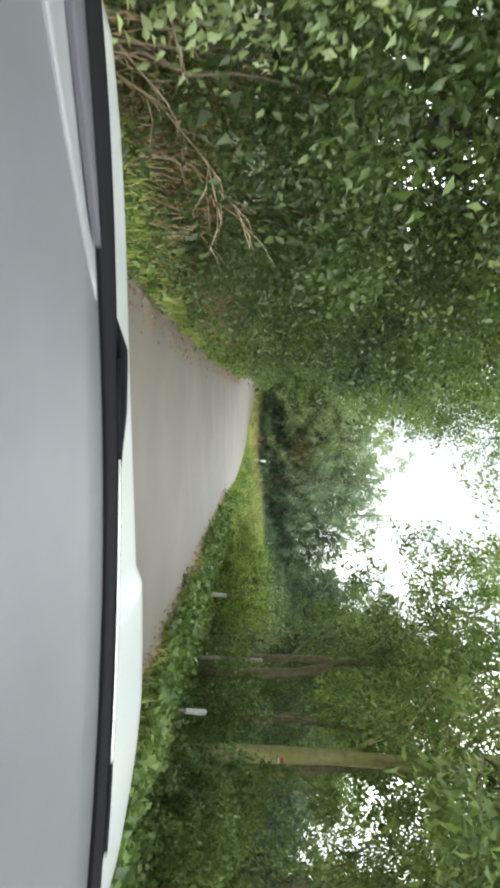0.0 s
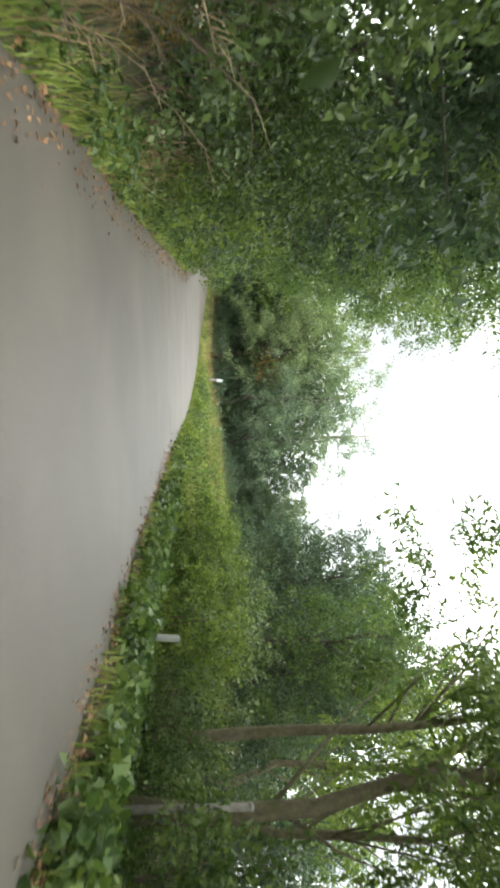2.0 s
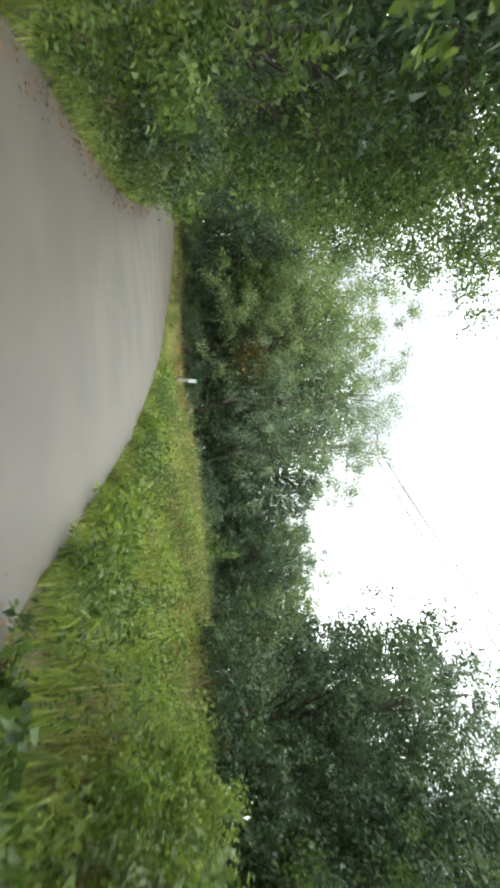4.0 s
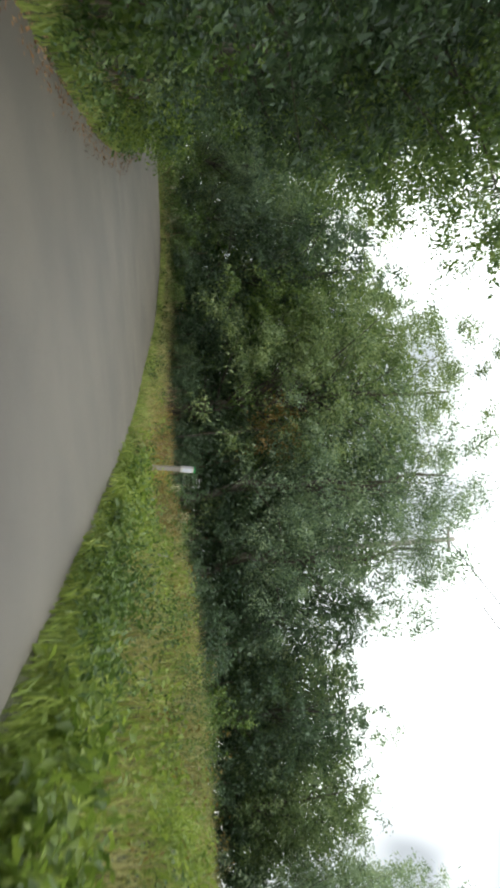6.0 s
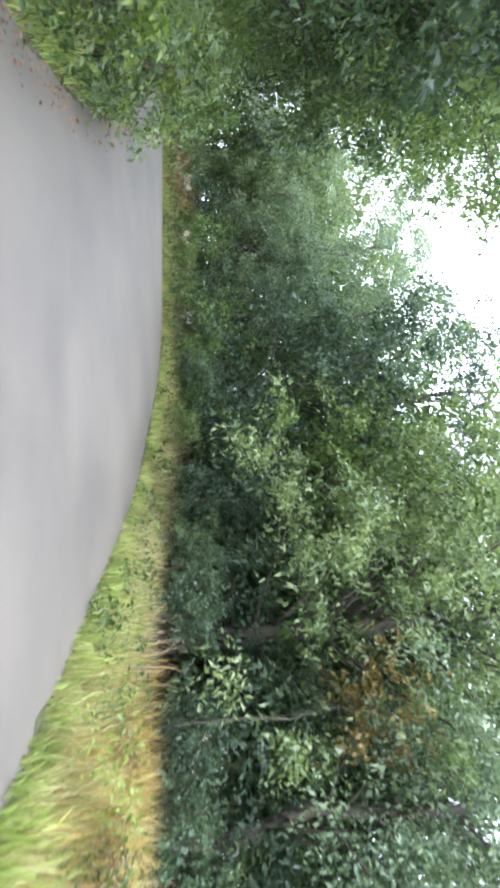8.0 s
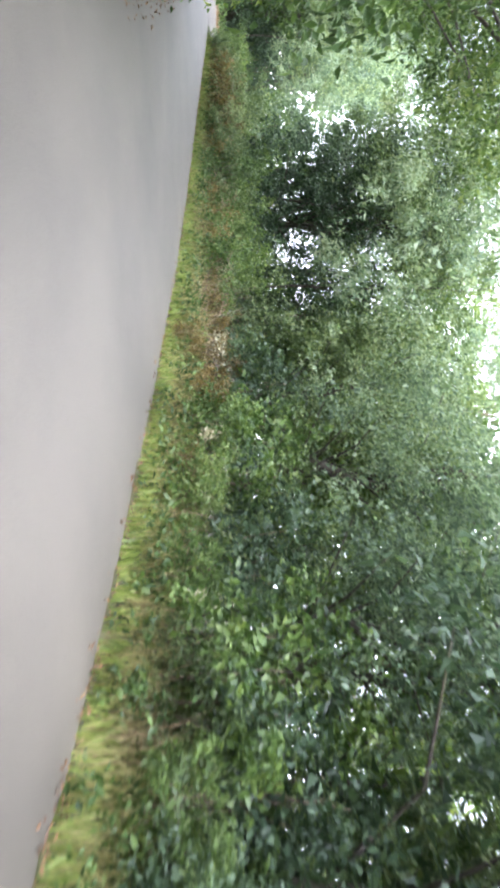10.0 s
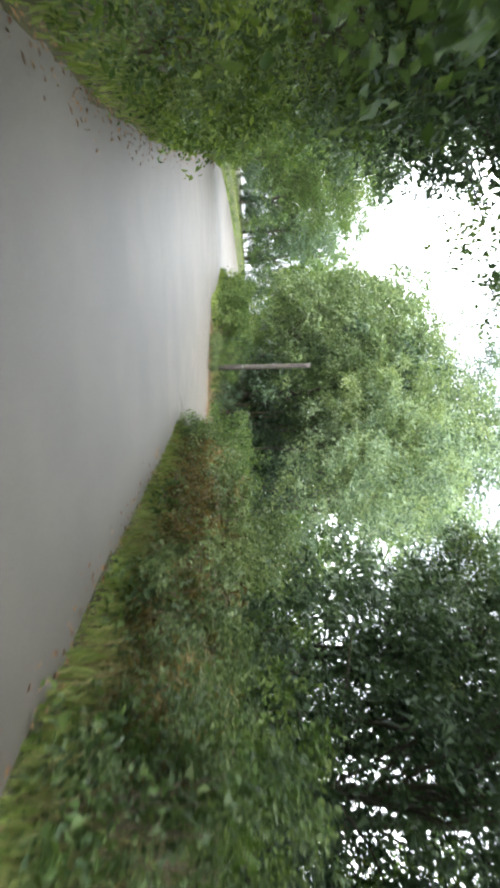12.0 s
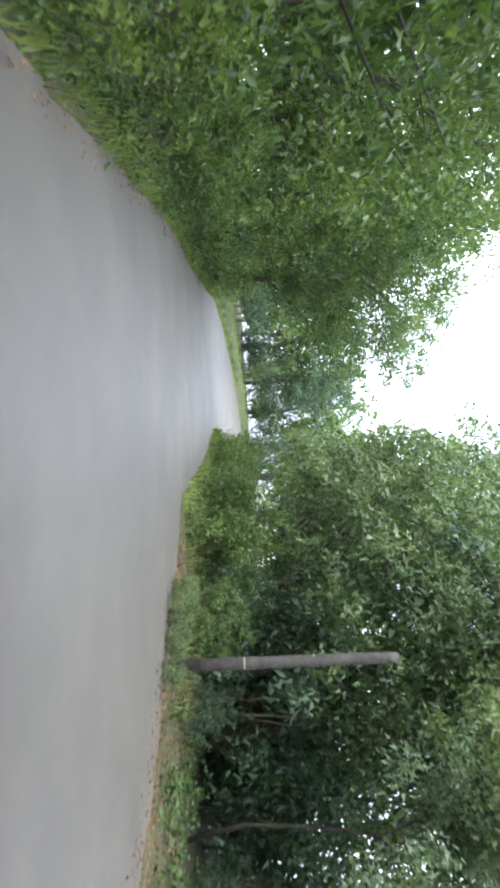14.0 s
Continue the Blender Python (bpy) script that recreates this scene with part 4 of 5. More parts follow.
# brown bracken and a small tree with turning leaves
BRACKEN = make_tree("bracken", 61, 1.5, 1.1, 0.05, 30, 0.12, LEAF_BROWN, DRY_STEM, "dry brown bracken clump on the bank", "bracken", 0.012, 6, 9, 0.4, slim=0.35, stems=6, inner=(60, 0.12), plain=True)
TURNING = make_tree("tree", 62, 4.9, 0.8, 2.9, 15, 0.11, LEAF_BROWN, BARK, "small tree with yellow-brown turning leaves", trunk_r=0.032, twigs=7, per_twig=8, inner=(30, 0.15))
for x, y, s in ((-2.35, 2.6, 0.5), (-2.4, 4.3, 0.55), (-2.5, 6.2, 0.45), (-2.6, 9.8, 0.4), (-2.8, 13.2, 0.45), (1.4, 46.6, 0.45), (1.9, 48.4, 0.5), (0.4, 51.2, 0.45), (-0.4, 53.0, 0.4),
                (-16.6, 68.4, 0.45), (-18.2, 68.9, 0.4), (-13.2, 66.6, 0.45), (-20.2, 69.6, 0.4), (-11.4, 65.4, 0.4), (-14.2, 67.6, 0.55), (-19.2, 69.8, 0.55), (-16.9, 69.9, 0.5), (-14.0, 66.2, 0.4), (-13.6, 68.0, 0.5),
                (-22.0, 70.3, 0.55), (-23.4, 70.6, 0.6), (-24.6, 71.2, 0.62), (-25.8, 71.4, 0.6), (-27.0, 72.0, 0.62), (-28.2, 72.3, 0.5)):
    place(BRACKEN, put(x, y, rng.uniform(0, 360), s, 1.2), group="bracken on the banks")
place(TURNING, put(0.4, 56.6, 40, 1.1))
drop(BRACKEN)
drop(TURNING)

for ob in KINDS:
    drop(ob)


# ---- grass, weeds, ivy, litter: uncounted growth ----
def strip(edge, other, start, stop, n, lo, hi):
    """n places beside an edge of the lane, lo to hi metres off it."""
    spots = list(along(edge, start, stop, 0.25, other))
    p, o = np.array([q[0] for q in spots]), np.array([q[1] for q in spots])
    k = rng.integers(len(p), size=n)
    return p[k] + o[k] * rng.uniform(lo, hi, n)[:, None] + rng.normal(0, 0.12, (n, 2))


def blades(xy, tall, wide):
    """Bent grass blades standing at the places."""
    n = len(xy)
    z = height(xy)
    a = rng.uniform(0, 2 * math.pi, n)
    h = tall * rng.uniform(0.45, 1.25, n)
    lean = rng.uniform(0.1, 0.6, n) * h
    b = rng.uniform(0, 2 * math.pi, n)
    foot = np.column_stack([xy, z - 0.02])
    side = np.column_stack([np.cos(a), np.sin(a), np.zeros(n)]) * (wide * rng.uniform(0.6, 1.4, n))[:, None]
    mid = foot + np.column_stack([np.cos(b) * lean * 0.3, np.sin(b) * lean * 0.3, h * 0.6])
    tip = foot + np.column_stack([np.cos(b) * lean, np.sin(b) * lean, h])
    v = np.stack([foot - side, foot + side, mid + side * 0.7, mid - side * 0.7, tip], axis=1).reshape(-1, 3)
    k = (np.arange(n) * 5)[:, None]
    t = np.concatenate([k + np.array([0, 1, 2]), k + np.array([0, 2, 3]), k + np.array([3, 2, 4])], axis=1).reshape(-1, 3)
    return v, t


def stuff(name, data, mat, label, category):
    return tagged(new(name, tri_mesh(name, *data, mat)), label, category, kind="stuff")


def tufts(xy, per, tall, spread, size, slim=0.5):
    """Leafy low plants: per leaves round each place."""
    n = len(xy)
    z = height(xy)
    c = np.repeat(np.column_stack([xy, z]), per, 0)
    grow = np.repeat(rng.uniform(0.5, 1.2, n), per)
    u = rng.uniform(0, 1, n * per)
    a = rng.uniform(0, 2 * math.pi, n * per)
    r = spread * np.sqrt(rng.uniform(0, 1, n * per)) * grow * (1 - 0.45 * u)
    p = c + np.column_stack([np.cos(a) * r, np.sin(a) * r, 0.02 + u * tall * grow])
    out = np.column_stack([np.cos(a), np.sin(a), 0.4 + 0 * a])
    return leaves(rng, p, out, size, slim)


def clear(xy, reach=0.0):
    """Only the places that are off the lane and off the gravel."""
    d, _ = off_lane(xy)
    x, y = xy[:, 0], xy[:, 1]
    gravelled = (x < -29.5) & (x > -46.5) & (y < 78.0) & (y > 70.5) & (y < 71.5 + (-29.5 - x) * 1.7) & (d > 0) & (y > x * -0.2 + 64)
    bald = np.hypot((x - 0.42 - 0.04 * (y - 48.1)) / 0.48, (y - 48.1) / 1.75) < rng.uniform(0.75, 1.05, len(x))
    return xy[(d > reach) & ~gravelled & ~(bald & (rng.uniform(0, 1, len(x)) > 0.05))]


def lowness(xy):
    """Growth is short along the asphalt and round the marker post's foot."""
    d, _ = off_lane(xy)
    near = smooth(0.7, 1.5, np.hypot((xy[:, 0] - 0.55) / 0.6, (xy[:, 1] - 48.3) / 1.4))
    return (0.45 + 0.55 * smooth(0.05, 0.6, d)) * (0.2 + 0.8 * near)


def patchy(xy, a, b, c):
    return np.sin(xy[:, 0] * a + xy[:, 1] * b + c) + np.sin(xy[:, 1] * a * 0.8 - xy[:, 0] * b * 1.3 + c * 2) + 0.6 * np.sin(xy[:, 0] * 3.1 * a + c) * np.sin(xy[:, 1] * 2.3 * a)


meadow_xy = clear(np.column_stack([rng.uniform(-3, 16, 70000), rng.uniform(21, 56, 70000)]), 0.06)
meadow_xy = meadow_xy[off_lane(meadow_xy)[1] > 0]
md = off_lane(meadow_xy)[0]
fresh = patchy(meadow_xy, 1.3, 0.5, 0.4) + rng.normal(0, 0.5, len(md)) > -1.05 + 0.35 * smooth(2.0, 5.0, md) + 0.5 * smooth(42, 47, meadow_xy[:, 1]) + 1.0 * smooth(0.9, 2.2, md) * smooth(32, 39, meadow_xy[:, 1])
stuff("meadow_grass", blades(meadow_xy[fresh], 0.42 * lowness(meadow_xy[fresh]), 0.012), GRASS_BRIGHT, "bright green unmown grass of the roadside meadow", "grass")
stuff("dry_grass", blades(meadow_xy[~fresh], 0.62 * lowness(meadow_xy[~fresh]), 0.008), GRASS_DRY, "straw-coloured dry grass stalks in the meadow", "grass")
stuff("verge_grass", blades(clear(np.concatenate([
    strip(LEFT, RIGHT, (-1.3, -4), (-9.3, 55), 16000, -0.1, 0.7), strip(LEFT, RIGHT, (-9.3, 55), (-96, 89.5), 17000, -0.1, 0.8),
    strip(RIGHT, LEFT, (-2, 52.5), (-30.6, 72.7), 9500, -0.05, 0.6), strip(RIGHT, LEFT, (1.55, 24), (-2, 52.5), 8000, -0.08, 0.5), strip(RIGHT, LEFT, (2.8, -4), (1.6, 23), 1500, -0.05, 0.3), strip(RIGHT, LEFT, (-44, 76), (-85, 97), 9000, -0.05, 1.4), strip(LEFT, RIGHT, (-74, 77.4), (-100, 100), 9000, 0.0, 7.0)]), 0.03), 0.22, 0.010),
    GRASS_GREEN, "green grass along the lane's edges", "grass")
verge_xy = clear(np.concatenate([
    np.column_stack([rng.uniform(-48, -42.2, 700), rng.uniform(77.3, 79.5, 700)]), strip(RIGHT, LEFT, (-0.2, 46), (-30.4, 72.6), 21000, 0.1, 1.9), strip(LEFT, RIGHT, (-1.3, -4), (-20, 64), 2000, 0.1, 0.8)]), 0.05)
stuff("verge_dry_grass", blades(verge_xy, 0.45 * lowness(verge_xy), 0.006),
    GRASS_DRY, "dry yellow grass stalks on the banks", "grass")
rust_xy = clear(np.column_stack([rng.normal(0.9, 0.9, 5200), rng.normal(53.0, 1.9, 5200)]), 0.45)
rust_xy = rust_xy[off_lane(rust_xy)[1] > 0]
stuff("rusty_grass", blades(rust_xy, 0.5, 0.009), GRASS_RUST, "rusty orange dry grass under the tree belt", "grass")
weed_xy = clear(np.column_stack([rng.uniform(-1, 13, 4200), rng.uniform(22, 54, 4200)]), 0.12)
weed_xy = weed_xy[(off_lane(weed_xy)[1] > 0) & (lowness(weed_xy) > 0.4)]
lush = patchy(weed_xy, 0.9, 0.7, 1.0)
stuff("meadow_weeds", tufts(weed_xy[lush > 0.15], 26, 0.5, 0.24, 0.10), LEAF_BRIGHT, "broad-leaved green weeds in the roadside meadow", "weeds")
stuff("meadow_nettles", tufts(weed_xy[lush < -0.35], 34, 0.75, 0.2, 0.075, 0.4), LEAF_MID, "dark green nettles standing in the meadow", "weeds")
edge_xy = clear(strip(RIGHT, LEFT, (1.55, 24), (0.0, 45.5), 520, 0.15, 1.1), 0.1)
wild = patchy(edge_xy, 1.1, 0.8, 0.3)
stuff("lane_edge_weeds", tufts(edge_xy[wild > -0.1], 30, 0.5, 0.24, 0.085, 0.45), LEAF_MID, "dark green nettles crowding the lane's edge", "weeds")
stuff("lane_edge_docks", tufts(edge_xy[wild < -0.4], 22, 0.45, 0.26, 0.13, 0.5), LEAF_BRIGHT, "bright broad dock leaves at the lane's edge", "weeds")
stuff("dock_stalks", tufts(clear(np.column_stack([rng.uniform(1.5, 12, 260), rng.uniform(26, 53, 260)]), 1.2), 26, 0.85, 0.1, 0.06, 0.5), LEAF_BROWN, "rusty brown seeding dock stalks in the meadow", "weeds")
stuff("bank_weeds", tufts(clear(np.concatenate([
    strip(LEFT, RIGHT, (-1.3, -4), (-9.3, 55), 420, 0.1, 0.7), strip(RIGHT, LEFT, (-2, 52.5), (-28, 71.7), 220, 0.15, 1.5), strip(LEFT, RIGHT, (-9.3, 55), (-96, 89.5), 500, 0.1, 0.8),
    strip(RIGHT, LEFT, (-46, 76.5), (-85, 97), 200, 0.1, 1.4),
    np.column_stack([rng.uniform(-48, -37.5, 130), rng.uniform(77.4, 80.6, 130)]), strip(RIGHT, LEFT, (-8, 61.5), (-30.8, 72.8), 320, 0.15, 1.3)]), 0.08), 25, 0.42, 0.25, 0.095), LEAF_MID, "green nettles and weeds along the banks", "weeds")
stem_xy = clear(np.concatenate([strip(RIGHT, LEFT, (-5, 58.8), (-27, 71.2), 2400, 0.25, 2.6), strip(RIGHT, LEFT, (-0.2, 46), (-3, 56), 900, 0.6, 2.2), strip(LEFT, RIGHT, (-1.5, 0), (-2.0, 17), 1300, 0.15, 0.8)]), 0.12)
stem_xy = stem_xy[(patchy(stem_xy, 1.5, 0.9, 2.0) > 0.0) & (np.hypot(stem_xy[:, 0] + 15.2, (stem_xy[:, 1] - 68.6) * 0.6) > 0.9)]
stuff("dead_stems", blades(stem_xy, 0.85 * lowness(stem_xy), 0.0045), STEM_BROWN, "tangle of brown dead stems on the banks", "dead stems")
seed_xy = clear(np.array([(-14.4, 67.3), (-14.7, 67.5), (-12.2, 65.9), (-10.9, 65.2), (-17.6, 69.0), (-12.0, 65.6), (-19.6, 69.9), (-15.0, 67.7), (-9.4, 64.0), (1.6, 51.2), (2.3, 50.4)]), 0.1)
heads = tufts(seed_xy, 70, 0.25, 0.14, 0.05, 0.6)
stuff("seed_heads", (heads[0] + np.array([0, 0, 0.55]), heads[1]), SEED_CREAM, "cream seed heads standing out of the brambles", "seed heads")
stuff("seed_stalks", blades(np.repeat(seed_xy, 6, 0) + rng.normal(0, 0.05, (len(seed_xy) * 6, 2)), 0.75, 0.006), GRASS_GREEN, "green stalks under the cream seed heads", "stalks")
stuff("ivy", tufts(clear(strip(RIGHT, LEFT, (2.8, -4), (1.6, 23), 1100, 0.1, 4.5), 0.08), 40, 0.28, 0.34, 0.10, 0.8), LEAF_MID, "mid-green ivy carpet along the wood's edge", "ivy")


def litter(xy):
    n = len(xy)
    z = np.maximum(height(xy), climb(xy) + 0.004) + 0.008
    return leaves(rng, np.column_stack([xy, z]), np.column_stack([rng.normal(0, 0.3, (n, 2)), np.full(n, 1.6)]), 0.055, 0.6, 0, 0.25)


stuff("fallen_leaves", litter(np.concatenate([
    strip(LEFT, RIGHT, (-1.3, -4), (-14, 60), 4500, -0.3, 0.35), strip(RIGHT, LEFT, (2.8, -3), (1.6, 23), 3200, -0.12, 0.5),
    np.column_stack([rng.uniform(-46, -34, 1500), rng.normal(77.5, 0.4, 1500)]), np.column_stack([rng.uniform(-46, -33, 5200), rng.uniform(77.2, 80.6, 5200)]), strip(LEFT, RIGHT, (-14, 60), (-60, 74), 2200, -0.15, 0.35), strip(RIGHT, LEFT, (-7, 61), (-28, 71.7), 1000, -0.1, 0.4)])), LITTER, "orange-brown fallen leaves along the asphalt edge", "leaf litter")


# ---- made things ----
def rounded(size, at=(0, 0, 0), r=0.01, cuts=1, m=None):
    """A box with rounded edges, as a bmesh; m turns it first."""
    bm = bmesh.new()
    bmesh.ops.create_cube(bm, size=1)
    bmesh.ops.scale(bm, vec=size, verts=bm.verts)
    bmesh.ops.bevel(bm, geom=bm.edges[:], offset=min(r, min(size) * 0.45), segments=cuts, affect="EDGES")
    if m is not None:
        bmesh.ops.transform(bm, matrix=m, verts=bm.verts)
    bmesh.ops.translate(bm, vec=at, verts=bm.verts)
    return bm


def tubed(points, radii, sides=8):
    bm = bmesh.new()
    v, f = tube(points, radii, sides)
    vs = [bm.verts.new(p) for p in v]
    for q in f:
        bm.faces.new([vs[i] for i in q])
    for q in bm.faces:
        q.smooth = len(q.verts) == 4
    return bm


def thing(name, m, label, category, group=""):
    ob = new(name)
    ob.matrix_basis = m
    return tagged(ob, label, category, group)


# white stakes and a grey post at the wood's edge
def stake(x, y, tall, tilt, label="short white-topped wooden stake in the ivy", group="stakes at the wood's edge"):
    ob = thing("stake", put(x, y, 20, tilt=tilt), label, "stake", group)
    part("shaft", rounded((0.075, 0.075, tall * 0.55), (0, 0, tall * 0.275 - 0.05), 0.006), POST_WOOD, ob)
    part("top", rounded((0.085, 0.085, tall * 0.5), (0, 0, tall * 0.75), 0.012, 2), WHITE_PAINT, ob, "white painted top")


stake(4.67, 12.33, 0.74, (-3, 6))
stake(3.80, 18.20, 0.74, (2, 4))
low = thing("stake", put(2.1, 45.1, 20, tilt=(3, 10)), "leaning pale stake in the tall meadow grass", "stake")
part("shaft", rounded((0.04, 0.04, 0.5), (0, 0, 0.2), 0.006), POST_WOOD, low)
part("top", rounded((0.05, 0.05, 0.12), (0, 0, 0.50), 0.008, 2), GREY_CONCRETE, low, "pale weathered top")
grey = thing("fence_post", put(4.60, 15.25, 0, tilt=(0, 1)), "slim grey fence post among ivy and shrubs", "fence post")
part("shaft", tubed([(0, 0, -0.1), (0, 0, 0.8), (0.01, 0, 1.6)], [0.05, 0.048, 0.045], 10), POST_WOOD, grey)
part("cap", tubed([(0.01, 0, 1.6), (0.01, 0, 1.63), (0.01, 0, 1.65)], [0.05, 0.048, 0.02], 10), GREY_CONCRETE, grey, "pale worn post cap")
RED_PAINT = painted("red_mark_paint", (0.45, 0.08, 0.04), 0.7, 0, 0.4)
mark = thing("paint_mark", pose(5.30, 11.825, 1.62, 90, 0, 0), "red and white paint blaze on the mossy trunk", "paint mark")
part("patch", rounded((0.10, 0.06, 0.02), (0, 0, 0), 0.008, 2), RED_PAINT, mark)
part("edge", rounded((0.10, 0.03, 0.018), (0, -0.05, 0), 0.008, 2), WHITE_PAINT, mark)

# leaning waymark post beside the lane
marker = thing("marker_post", put(0.78, 49.35, 15, sink=0.06, tilt=(0, 8.5)), "grey leaning marker post with white band and green cap", "marker post")
part("shaft", rounded((0.11, 0.11, 1.05), (0, 0, 0.45), 0.012, 2), POST_WOOD, marker)
part("band", rounded((0.135, 0.135, 0.33), (0, 0, 1.13), 0.012, 2), WHITE_PAINT, marker, "white reflective band")
part("cap", rounded((0.15, 0.15, 0.045), (0, 0, 1.315), 0.014, 2), GREEN_PAINT, marker, "bright green cap")
for a in range(4):
    m = Matrix.Rotation(radians(90 * a), 4, "Z") @ Matrix.Translation((0.0, -0.069, 1.13))
    part("plate", rounded((0.085, 0.006, 0.22), (0, 0, 0), 0.002, 1, m), painted("pale_lilac_plate", (0.62, 0.63, 0.72), 0.35), marker, "pale reflective plate")
SAND = gravel("bare_sandy_earth", (0.105, 0.084, 0.058), (0.175, 0.142, 0.102))
earth = new("bare_earth")
tagged(earth, "bare sandy earth on the verge round the marker post", "earth")
hb = bmesh.new()
rings = []
for k in range(9):
    ring = []
    for j in range(36):
        a = 2 * math.pi * j / 36
        r = k / 8 * (1 + 0.14 * math.sin(3 * a + 1) + 0.10 * math.sin(7 * a) + 0.06 * math.sin(11 * a + 2))
        v = r * math.sin(a) * 1.75
        x, y = 0.42 + 0.04 * v + r * math.cos(a) * 0.48, 48.1 + v
        lift = 0.03 * (1 - (k / 8) ** 2) + 0.012 * noise.noise((x * 5, y * 5, 0)) * (k < 8)
        ring.append(hb.verts.new((x, y, max(at_ground(x, y), -0.005) + lift - 0.012 * (k == 8))))
    rings.append(ring)
for a, b in zip(rings, rings[1:]):
    for j in range(36):
        if a is not rings[0]:
            hb.faces.new((a[j], a[j - 1], b[j - 1], b[j])).smooth = True
hb.faces.new(rings[1])
for v in rings[0]:
    hb.verts.remove(v)
bmesh.ops.recalc_face_normals(hb, faces=hb.faces)
part("mound", hb, SAND, earth)

# wooden pole at the entrance
POLE_WOOD = bark_material("weathered_pole_wood", (0.060, 0.052, 0.046), (0.13, 0.115, 0.10), 0.25)
pole = thing("utility_pole", put(-42.05, 77.6, 0, tilt=(0, 0.5)), "weathered grey wooden pole beside the gravel entrance", "pole")
part("shaft", tubed([(0, 0, -0.2), (0, 0, 1.2), (0.02, 0, 3.0), (0.03, 0, 3.5), (0.032, 0, 3.65)], [0.10, 0.095, 0.09, 0.087, 0.08], 12), POLE_WOOD, pole)
part("plate", rounded((0.05, 0.01, 0.06), (0.0, -0.082, 1.8), 0.003), GREY_CONCRETE, pole, "small pale plate")
for z in (1.2, 2.3):
    part("band", tubed([(0, 0, z), (0, 0, z + 0.03)], [0.1 - 0.003 * z, 0.1 - 0.003 * z], 12), GREY_CONCRETE, pole, "grey metal band")

# overhead wires beyond the tree belt
DARK_STEEL = painted("dark_wire", (0.03, 0.03, 0.03), 0.5)
for side, x, y in ((0, 5.6, 60.4), (1, 15.0, 8.0)):
    far_pole = thing("utility_pole", put(x, y), "tall wooden pole carrying two wires among trees", "pole", "wire poles")
    part("shaft", tubed([(0, 0, -0.2), (0, 0, 6), (0, 0, 11.7)], [0.14, 0.12, 0.10], 10), POST_WOOD, far_pole)
    part("crossarm", rounded((1.1, 0.1, 0.1), (0, 0, 11.45), 0.012), POST_WOOD, far_pole)
for dx in (-0.45, 0.45):
    line = []
    for u in np.linspace(0, 1, 25):
        line.append((5.6 + dx + 9.4 * u, 60.4 - 52.4 * u, 11.55 - 1.3 * 4 * u * (1 - u)))
    wire = thing("overhead_wire", Matrix(), "thin dark overhead wire sagging between poles", "wire", "overhead wires")
    part("strand", tubed(line, [0.022] * 25, 5), DARK_STEEL, wire)

# teal chest and board in the entrance
TEAL = painted("faded_teal_paint", (0.12, 0.225, 0.22), 0.6, 0, 0.3)
CREAM = painted("cream_board_paint", (0.46, 0.41, 0.29), 0.7, 0, 0.25)
chest = thing("storage_chest", put(-36.95, 79.2, 20), "faded teal wooden chest at the gravel entrance", "chest")
part("body", rounded((1.15, 0.7, 0.62), (0, 0, 0.36), 0.02, 2), TEAL, chest)
part("lid", rounded((1.25, 0.8, 0.10), (0, 0, 0.74), 0.03, 2, None), TEAL, chest, "pale overhanging lid")
for x in (-0.45, 0.45):
    for y in (-0.26, 0.26):
        part("leg", rounded((0.07, 0.07, 0.12), (x, y, 0.05), 0.006), POST_WOOD, chest)
for z in (0.2, 0.36, 0.52):
    part("slat", rounded((1.08, 0.02, 0.12), (0, -0.355, z), 0.006), TEAL, chest)
board = thing("board", put(-36.4, 78.62, 25, tilt=(-14, 0)), "cream painted board leaning on the teal chest", "board")
part("panel", rounded((0.42, 0.025, 0.56), (0, 0, 0.30), 0.006), CREAM, board)
for z in (0.1, 0.5):
    part("batten", rounded((0.40, 0.03, 0.05), (0, 0.025, z), 0.005), POST_WOOD, board)

# cut log on the bank
log = thing("log", put(-15.75, 70.0, -107), "old cut log lying on the dark bank", "log")
part("bark", tubed([(-0.8, 0, 0.22), (0, 0.02, 0.23), (0.7, 0, 0.24)], [0.22, 0.225, 0.24], 16), BARK, log)
part("cut_face", tubed([(0.70, 0, 0.24), (0.72, 0, 0.24)], [0.215, 0.20], 16), TWIG, log, "weathered brown sawn end")
part("growth_ring", tubed([(0.715, 0, 0.24), (0.727, 0, 0.24)], [0.13, 0.125], 14), DRY_STEM, log, "pale ring of the cut")
part("heartwood", tubed([(0.72, 0, 0.24), (0.735, 0, 0.24)], [0.075, 0.07], 12), BARK, log, "dark rotten core")


# bare brown canes and dead branches
def dead_branch(x, y, reach, rise, turn, seed, mat=TWIG, thick=1.0):
    r = np.random.default_rng(seed)
    ob = thing("dead_branch", put(x, y, turn), "bare brown dead branch arching out of the hedge", "branch", "dead branches in the hedge")
    main = [(0, 0, 0), (reach * 0.3, r.normal(0, 0.06), rise * 0.55), (reach * 0.65, r.normal(0, 0.08), rise * 0.9), (reach, r.normal(0, 0.1), rise)]
    part("limb", tubed(main, [0.012 * thick, 0.009 * thick, 0.006 * thick, 0.003 * thick], 6), mat, ob)
    for k in range(9):
        u = r.uniform(0.15, 0.95) * 3
        i = int(min(u, 2))
        a = Vector(main[i]).lerp(Vector(main[i + 1]), u - i)
        d = Vector((r.uniform(0.1, 0.5), r.normal(0, 0.35), r.uniform(-0.1, 0.4))) * reach * 0.6
        part("twig", tubed([a, a + d * 0.5 + Vector((0, 0, 0.03)), a + d], [0.005 * thick, 0.004 * thick, 0.0015 * thick], 5), mat, ob)


